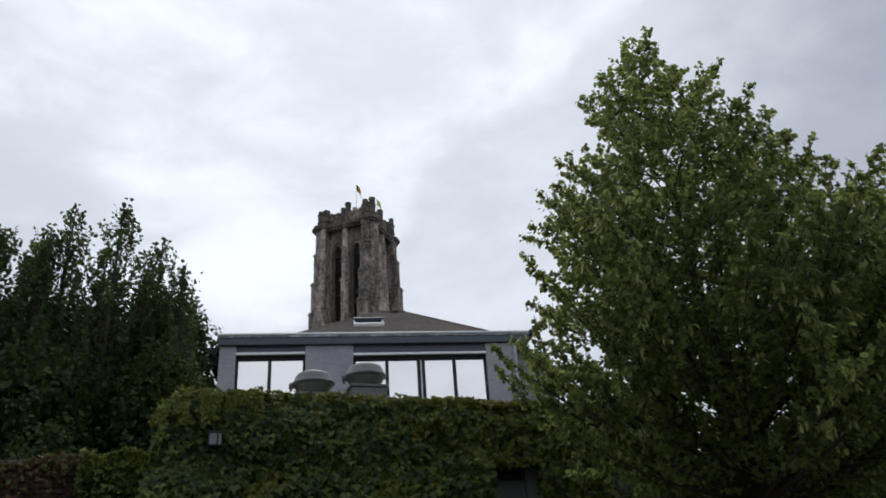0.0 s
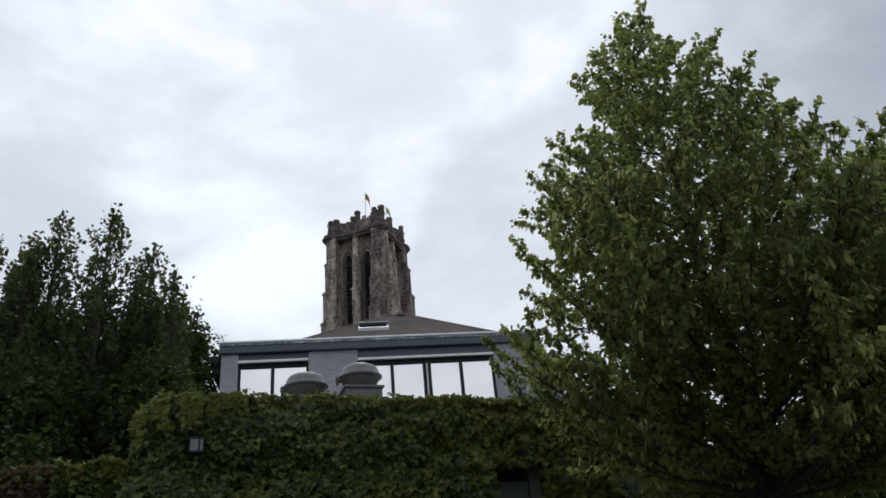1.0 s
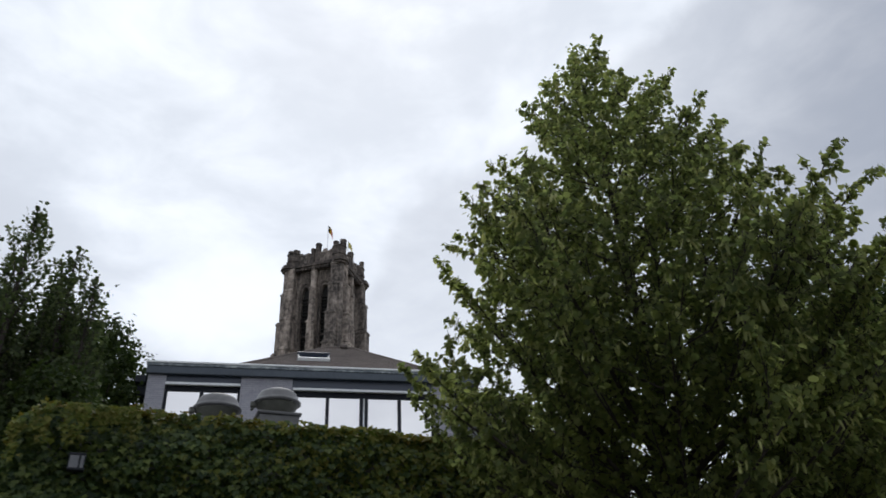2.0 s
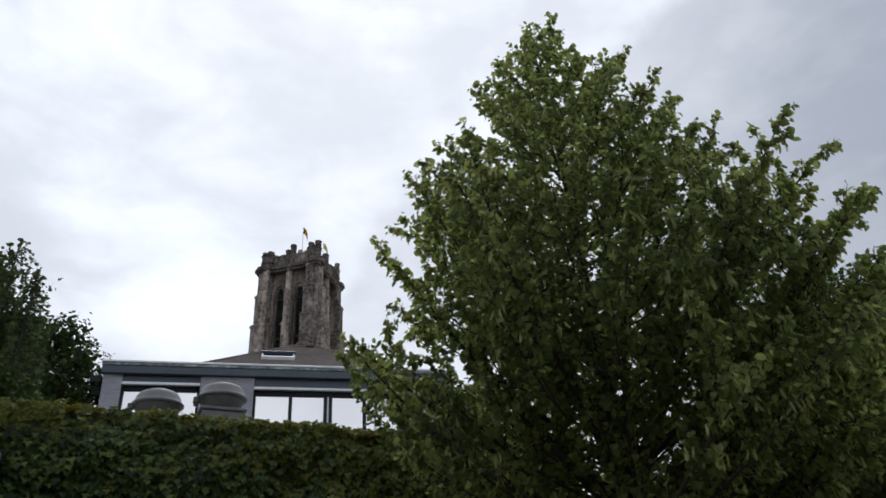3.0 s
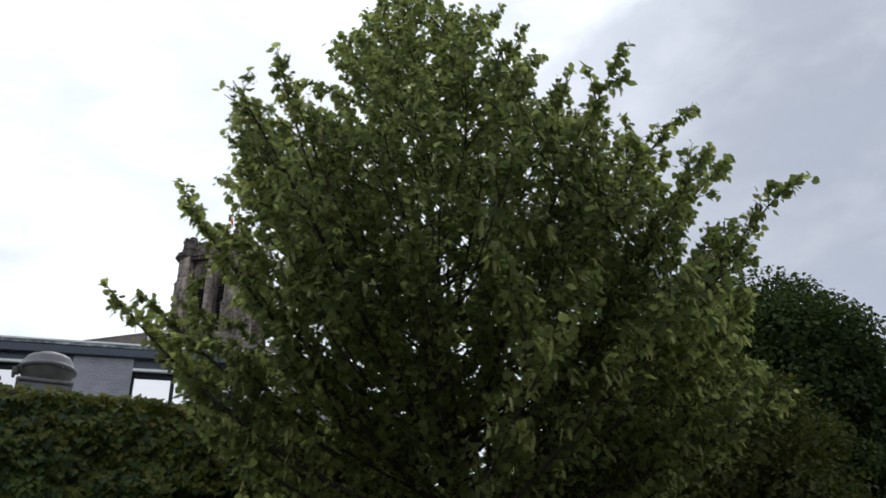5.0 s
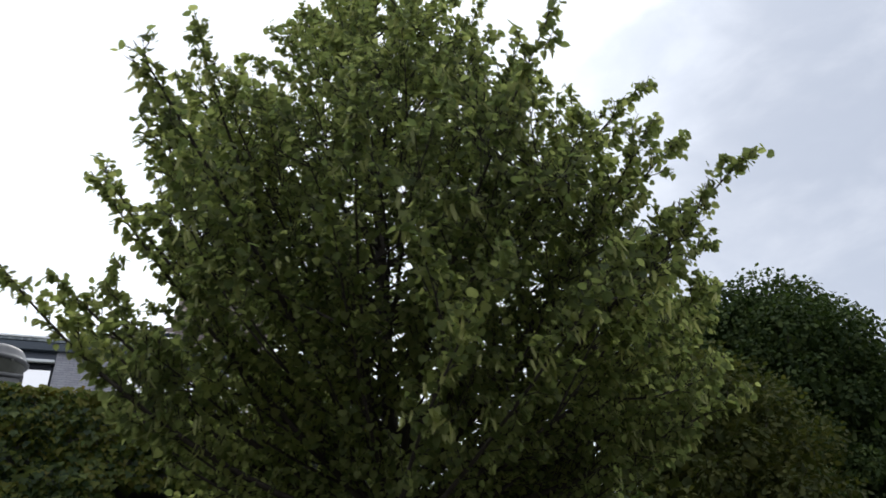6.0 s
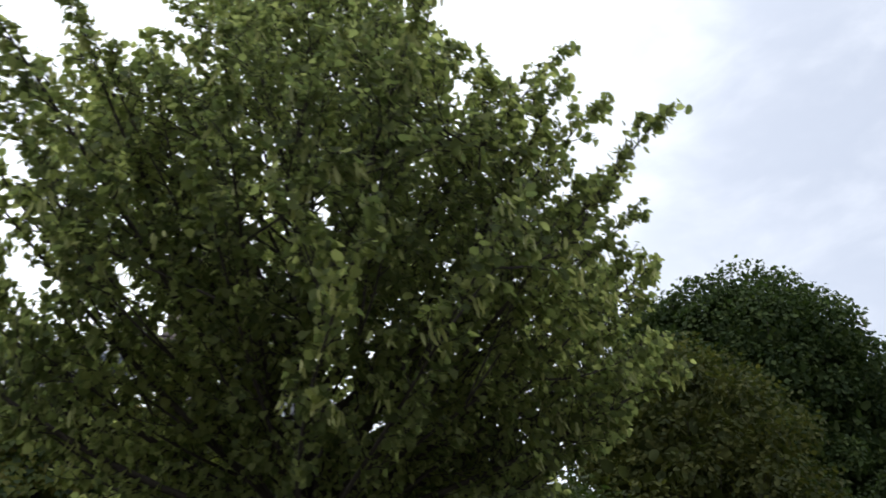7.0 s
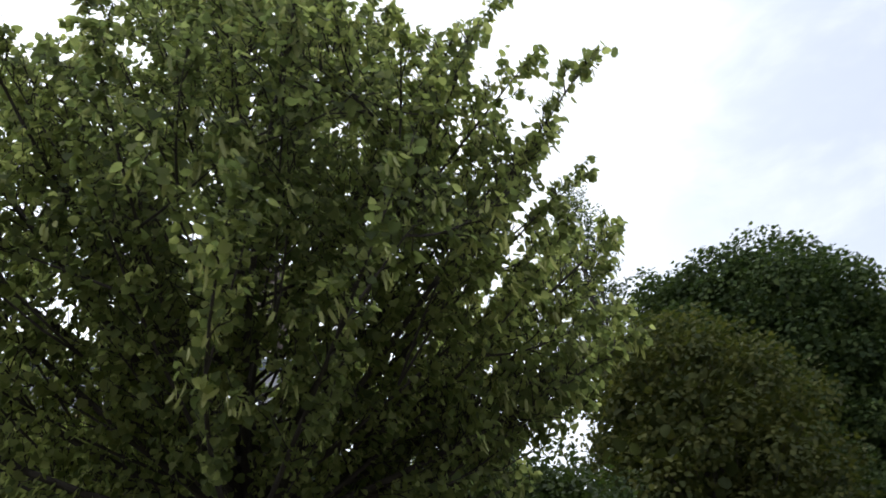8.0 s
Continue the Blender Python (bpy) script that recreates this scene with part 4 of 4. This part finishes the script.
    # whole twigs that would stand out bare are cut
    bare = {v for v in g.twigs.verts if math.hypot(v.co.x - foot[0], v.co.y - foot[1] - 0.1) > (0.90 if v.co.x < foot[0] - 1.0 and v.co.z < 5.3 else 1.04) * reach(v.co.z)}
    todo = list(bare)
    while todo:
        v = todo.pop()
        for e in v.link_edges:
            w = e.other_vert(v)
            if w not in bare:
                bare.add(w)
                todo.append(w)
    bmesh.ops.delete(g.twigs, geom=list(bare), context="VERTS")
    # long leading shoots that stand out of the crown
    tips = [(5.02, 8.26, 9.45), (5.67, 7.69, 8.58), (5.62, 7.08, 7.72), (5.75, 7.03, 7.25), (5.5, 6.18, 6.25), (5.11, 5.03, 5.27), (3.84, 8.62, 8.68), (4.28, 8.8, 9.08), (2.9, 6.31, 5.92), (2.6, 6.01, 5.23), (2.61, 7.12, 5.8), (2.65, 7.89, 6.47), (2.74, 7.45, 6.3), (3.1, 8.2, 7.2),
            (2.25, 7.6, 5.42), (2.35, 7.0, 4.85), (1.9, 6.94, 4.09), (2.1, 7.8, 4.43), (2.02, 8.62, 4.62), (2.45, 8.3, 3.9), (2.3, 9.6, 4.7), (6.75, 6.07, 5.37), (6.56, 6.2, 5.97), (6.78, 5.55, 4.78), (7.95, 7.44, 4.85), (5.35, 8.3, 9.0), (6.2, 7.6, 7.3),
            (6.25, 6.4, 5.75), (6.9, 6.3, 4.9), (6.1, 5.6, 5.0), (7.85, 8.1, 5.1), (7.7, 8.6, 4.4), (7.5, 7.6, 4.0), (7.3, 8.3, 3.5), (7.5, 9.2, 4.9), (7.85, 7.5, 4.1), (7.6, 7.0, 3.6), (7.7, 8.1, 3.7)]
    for tip in tips:
        tip = np.array(tip)
        r = math.hypot(tip[0] - foot[0], tip[1] - foot[1])
        tip = tip + (0.07 if tip[0] > 6 else -0.02) * unit(tip - stem(tip[2] - 1.0))
        root = stem(max(2.6, tip[2] - 0.62 * r - 0.5))
        g.limb(root, tip, -0.12 * r, 0.012 + 0.007 * r, 0.22, 0.34 if tip[0] < 2.5 else 0.60 if r < 2.4 else 0.74, 0.08, 0.6, 0.78, 11)
        # side limbs fan out behind each of them
        for _ in range(2 if r > 1.2 and tip[0] > 2.5 else 1):
            end = root + (tip - root) * rng.uniform(0.78, 0.92) + np.clip(rng.normal(0, 0.08 * r, 3), -0.22, 0.22) * np.array([1, 1, 0.5])
            g.limb(root * 0.55 + tip * 0.45 - np.array([0, 0, 0.12 * r]), end, -0.05 * r, 0.010, 0.25, 0.45, 0.10, 0.6, 0.8)
    # upright plume of the leader
    g.limb(stem(8.2), (4.66, 8.46, 9.55), 0, 0.012, 0.05, 0.30, 0.05, 1.0, 0.6)
    g.thin(0.25, 36, lambda p: p[:, 2] > 0)
    for bm, nm, lb in [(trunk, "trunk", "dark grey fissured trunk")] + [(b, "limb", "") for b in g.limbs] + [(g.twigs, "branchwork", "fine dark twigs")]:
        bmesh.ops.transform(bm, matrix=t_inv, verts=bm.verts)
        part(nm, bm, BARK, t, lb, True, "stuff" if nm == "branchwork" else "")
    crown = g.crown("crown", t, 0.054, HEART, LINDEN, (0, 0.2, 4.0), "dense crown of dark green heart-shaped leaves", 1.05, foot, 0.22, 1.5)
    at, along, fc, s = g.all
    # pale bracts hang in small bunches below the outer twigs
    pick = rng.choice(len(at), 2200, replace=False)
    pick = pick[np.hypot(at[pick, 0], at[pick, 1]) > 0.6 * np.array([reach(z) for z in at[pick, 2]])][:760]
    hub = np.repeat(at[pick], 4, 0)
    n = len(hub)
    foliage("blossom", leaf_mesh("blossom", hub + rng.normal(0, 0.022, (n, 3)), np.array([0, 0, -1.0]) + rng.normal(0, 0.25, (n, 3)), rng.normal(0, 1, (n, 3)), 0.105 * rng.uniform(0.7, 1.2, n), STRIP, 0.1, 0.3), BRACT, t, "pale yellow-green hanging bracts")
    # single leaves on the side that the path passes
    low = np.where((at[:, 1] < -1.4) & (at[:, 2] > 3.0) & (at[:, 2] < 5.6))[0]
    one = leaf_mesh("leaf", [(0, 0, 0)], [(0, 1, 0)], [(0, 0, 1)], [1.0], HEART, 0.2, 0.2)
    one.materials.append(LINDEN_LEAF)
    for i in rng.choice(low, 290, replace=False):
        q = Vector(along[i] + rng.normal(0, 0.3, 3)).to_track_quat("Y", "Z")
        lf = new("leaf", one)
        lf.parent = crown
        lf.matrix_basis = Matrix.LocRotScale(Vector(at[i] + rng.normal(0, 0.05, 3)), q, Vector([float(s[i])] * 3))


rng = np.random.default_rng(21)
linden()
rng = np.random.default_rng(22)


def poplar(at, height, reach, first=2.4, count=52):
    """A slender tree of steep limbs whose leaves hang along upright shoots."""
    t = thing("poplar_tree", "slender poplar with upright shoots of small dark leaves", "tree", at, group="trees behind the garden wall")
    g = Grower(13, 0.085, False)
    zs = np.linspace(0, height, 12)
    part("trunk", tube(bmesh.new(), [(0, 0, z) for z in zs], [0.014 * height * (1 - 0.95 * z / height) + 0.006 for z in zs], 9), BARK, t, "", True)
    ang = rng.uniform(0, 6)
    for k in (np.arange(count) + 0.5) / count:
        ang += 2.4 + rng.normal(0, 0.3)
        z = first + (height - first) * k
        r = reach * (1 - k**4) * rng.uniform(0.35, 1.0) + 0.06
        tip = (r * math.cos(ang), r * math.sin(ang), z + rng.uniform(-0.1, 0.15))
        g.limb((0.05 * math.cos(ang), 0.05 * math.sin(ang), max(0.8, z - 0.9 * r - 0.9)), tip, -0.35 * r, 0.010 + 0.006 * r, 0.18, 0.62, 0.15, 1.5, 0.6, 7)
    for b in g.limbs:
        part("limb", b, BARK, t, "", True)
    part("branchwork", g.twigs, BARK, t, "", True, "stuff")
    g.crown("crown", t, 0.082, SMALL, POPLAR, (0, 0, height * 0.4), "", 0.5)


for x, y, h, r in ((-4.6, 15.5, 10.6, 1.35), (-3.75, 15.9, 9.8, 1.25), (-3.15, 15.5, 8.9, 1.05), (-5.55, 15.3, 10.3, 1.35), (-5.05, 16.3, 9.7, 1.4), (-6.3, 15.8, 9.85, 1.35), (-4.15, 16.5, 9.5, 1.35), (-7.0, 15.2, 9.6, 1.4), (-6.7, 16.5, 10.0, 1.3), (-6.75, 14.9, 9.6, 1.0), (-5.9, 15.1, 9.7, 0.9), (-7.6, 15.9, 9.7, 1.4), (-8.2, 15.6, 9.3, 1.5)):
    poplar((x, y, 0), h, r)


def lobed_tree(name, label, at, z0, z1, radius, lobes, lobe, per, size, mat, trunk_r=0.2, group="", seed=1, inner=34, square=0.5):
    """A broad far tree: trunk, forking limbs, and a crown of many leafy lobes."""
    rnd = np.random.default_rng(seed)
    t = thing(name, label, "tree", at, group=group)
    mid, half = (z0 + z1) / 2, (z1 - z0) / 2
    limbs = tube(bmesh.new(), [(0, 0, 0), (0.05, 0, z0 * 0.5), (0.0, 0.1, z0), (0, 0, mid + half * 0.4)], [trunk_r * 1.3, trunk_r, trunk_r * 0.85, trunk_r * 0.3], 10)
    part("trunk", limbs, BARK, t, "", True)
    branches = bmesh.new()
    pts, nrm = [], []
    ang = 0.0
    for i in range(lobes):
        ang += 2.399963
        h = -0.92 + 1.9 * (i + 0.5) / lobes
        w = max(0.0, 1 - h * h) ** square * rnd.uniform(0.66, 1.06)
        c = np.array([radius * w * math.cos(ang), radius * w * math.sin(ang), mid + half * h * 0.9])
        lr = lobe * rnd.uniform(0.5, 1.35)
        tube(branches, bezier((0, 0, z0 + 0.3 * (c[2] - z0) * rnd.random()), (c[0] * 0.4, c[1] * 0.4, c[2] * 0.6 + z0 * 0.35), c, 5), [trunk_r * k for k in (0.4, 0.3, 0.2, 0.12, 0.04)], 5)
        v = unit(rnd.normal(0, 1, (per, 3)))
        v[:, 2] += 0.15
        rr = lr * rnd.uniform(0.35, 1.0, per) ** 0.5
        pts.append(c + v * rr[:, None] * np.array([1, 1, 0.85]) + rnd.normal(0, 0.06 * lobe, (per, 3)))
        nrm.append(v)
    part("branchwork", branches, BARK, t, "", True, "stuff")
    m = lobes * inner
    v = unit(rnd.normal(0, 1, (m, 3))) * (rnd.random(m) ** 0.4)[:, None] * np.array([radius * 0.9, radius * 0.9, half * 0.86])
    foliage("inner_foliage", leaf_mesh("inner_foliage", v + np.array([0, 0, mid]), rnd.normal(0, 1, (m, 3)), rnd.normal(0, 1, (m, 3)), (0.30 * lobe + 0.06) * rnd.uniform(0.6, 1.2, m), SMALL), mat, t, "shaded inner leaf clumps")
    at_, v = np.concatenate(pts), np.concatenate(nrm)
    n = len(at_)
    along = v * 0.4 + rnd.normal(0, 0.6, (n, 3)) + np.array([0, 0, -0.3])
    foliage("crown", leaf_mesh("crown", at_, along, v * 0.8 + np.array([0, 0, 0.6]) + rnd.normal(0, 0.22, (n, 3)), size * rnd.uniform(0.6, 1.25, n), SMALL), mat, t)


lobed_tree("maple_tree", "large round dark green tree in the distance", (24.3, 24.2, 0), 4.5, 14.5, 4.5, 84, 1.2, 860, 0.165, MAPLE, 0.28, seed=3, inner=85, square=0.5)
for i, (x, y, z1, r) in enumerate(((-4.8, 17.4, 9.5, 1.6), (-8.2, 17.2, 9.5, 2.0), (-6.2, 17.5, 9.5, 1.7), (-3.75, 16.6, 8.7, 0.75), (-3.2, 14.6, 6.8, 0.9), (-5.2, 14.4, 6.9, 1.4), (-7.3, 14.2, 6.8, 1.5))):
    lobed_tree("hawthorn_tree", "broad dark thicket tree below the poplars", (x, y, 0), 1.5, z1, r, 80, 0.3 + 0.13 * r, 105, 0.085, SHRUB, 0.12, "trees behind the garden wall", 20 + i)
lobed_tree("oak_tree", "round dark green tree beside the grey house", (-5.9, 26.5, 0), 4.0, 13.1, 2.35, 90, 0.7, 180, 0.14, SHRUB, 0.2, seed=8)
lobed_tree("maple_tree", "large dark tree beyond the round one", (34.5, 25.5, 0), 4.0, 12.6, 4.6, 80, 1.0, 220, 0.16, MAPLE, 0.26, seed=4)
lobed_tree("maple_tree", "narrower dark green tree beside the round one", (21.6, 25.6, 0), 4.0, 14.8, 2.2, 74, 0.8, 300, 0.165, MAPLE, 0.2, seed=14, inner=50, square=0.36)
lobed_tree("yellowing_tree", "low broad tree with yellowing leaves", (15.1, 17.3, 0), 0.8, 8.6, 2.8, 80, 0.85, 330, 0.12, GOLD, 0.14, seed=5)
lobed_tree("birch_tree", "slim grey-green tree behind the linden", (15.2, 20.5, 0), 6.0, 15.2, 0.8, 60, 0.42, 170, 0.07, POPLAR, 0.12, seed=6, inner=3)
for i, (x, y, h, r) in enumerate(((6.9, 12.8, 4.2, 1.4), (8.2, 13.1, 4.55, 1.2), (9.4, 13.8, 4.5, 1.4), (12.0, 16.4, 4.6, 1.6), (18.6, 18.6, 6.2, 2.0), (22.5, 18.2, 5.6, 2.2))):
    lobed_tree("shrub", "dense dark green shrub beyond the linden", (x, y, 0), 0.6, h, r, 46, 0.5, 200, 0.09, SHRUB, 0.08, "shrubs beyond the linden", 10 + i, 130)


# ---- low garden wall ----
def garden_wall():
    t = thing("garden_wall", "low dark red brick garden wall with bare creeper stems", "wall", (0, 0, 0), kind="structure")
    top = 3.78
    core = boxes((-9.5, -2.36, 0.26, 0.50, 0, top - 0.08))
    bmesh.ops.transform(core, matrix=pose(*WALL_AT, 0, 0, TURN), verts=core.verts)
    part("core", core, MORTAR, t, "crumbling mortar core")
    cap = bmesh.new()
    x = -9.5
    while x < -2.45:
        box(cap, x, x + 0.30, 0.20, 0.56, top - 0.077 + 0.01 * rng.random(), top - 0.01 + 0.015 * rng.random(), bevel=0.012)
        x += 0.308
    bmesh.ops.transform(cap, matrix=pose(*WALL_AT, 0, 0, TURN), verts=cap.verts)
    part("coping", cap, MORTAR, t, "weathered coping stones", kind="stuff")
    stems = bmesh.new()
    for _ in range(60):
        x = rng.uniform(-6.8, -2.8)
        p = [(x, 0.22, 2.4)]
        for k in range(6):
            p.append((p[-1][0] + rng.normal(0, 0.16), 0.17 + 0.06 * rng.random(), min(3.86, p[-1][2] + rng.uniform(0.08, 0.34))))
        tube(stems, p, [0.014, 0.013, 0.011, 0.010, 0.008, 0.006, 0.004], 5)
    bmesh.ops.transform(stems, matrix=pose(*WALL_AT, 0, 0, TURN), verts=stems.verts)
    part("creeper_stems", stems, BARK, t, "bare creeper stems", kind="stuff")
    one = bpy.data.meshes.new("brick")
    bm = boxes((-0.102, 0.102, -0.05, 0.05, -0.029, 0.029), bevel=0.006)
    bm.to_mesh(one)
    bm.free()
    one.materials.append(BRICK)
    for row in range(11):
        for k in range(22):
            u = -2.55 - k * 0.218 - (0.109 if row % 2 else 0)
            b = new("brick", one)
            b.parent = t
            p = on_wall(u, 0.262 + 0.006 * rng.normal(), top - 0.115 - row * 0.073)
            b.matrix_basis = Matrix.LocRotScale(p, Euler((0.02 * rng.normal(), 0.02 * rng.normal(), radians(TURN))), None)
    return t


garden_wall()


def wall_creeper():
    t = thing("creeper", "yellow-green creeper hanging over the low garden wall", "ivy", tuple(on_wall(-2.8, 0, 0)))
    t.matrix_world = Matrix()
    n = 2400
    u = rng.uniform(-3.2, -2.3, n)
    z = 3.84 + 0.05 * np.sin(u * 9) - rng.exponential(0.30, n)
    at = np.array([on_wall(a0, 0.1 - 0.16 * rng.random(), b0) for a0, b0 in zip(u, z)])
    al, fc, sz = rng.normal(0, 0.5, (n, 3)) + (0, -0.4, -0.8), rng.normal(0, 0.35, (n, 3)) + (0, -0.5, 0.7), 0.072 * rng.uniform(0.6, 1.25, n)
    gold = rng.random(n) < np.clip(0.9 - 1.6 * (3.9 - z), 0.12, 0.8)
    foliage("leaves", leaf_mesh("creeper_leaves", at[~gold], al[~gold], fc[~gold], sz[~gold], LOBED), IVY, t)
    foliage("leaves", leaf_mesh("creeper_gold", at[gold], al[gold], fc[gold], sz[gold], LOBED), IVY_TOP, t, "golden green leaves")
    for mat, n, sz, deep in ((IVY, 260, 0.07, 0.25), (DEAD, 1500, 0.055, 0.30)):
        u = rng.uniform(-7.5, -3.1, n)
        z = 3.80 - rng.exponential(deep, n) + 0.06 * np.sin(u * 5)
        at = np.array([on_wall(a0, 0.18 - 0.12 * rng.random(), b0) for a0, b0 in zip(u, z)])
        foliage("withered_leaves" if mat is DEAD else "sparse_leaves", leaf_mesh("creeper_sparse", at, rng.normal(0, 0.5, (n, 3)) + (0, -0.4, -0.8), rng.normal(0, 0.4, (n, 3)) + (0, -0.5, 0.6), sz * rng.uniform(0.6, 1.25, n), LOBED), mat, t)


wall_creeper()
for i, (x, y, h, r) in enumerate(((-4.05, 11.6, 4.55, 0.55), (-5.3, 12.0, 4.3, 0.7), (-6.6, 12.2, 4.6, 0.8))):
    lobed_tree("shrub", "leafy shrub growing behind the garden wall", (x, y, 0), 1.2, h, r, 24, 0.3, 130, 0.085, SHRUB, 0.05, "shrubs behind the garden wall", 30 + i)
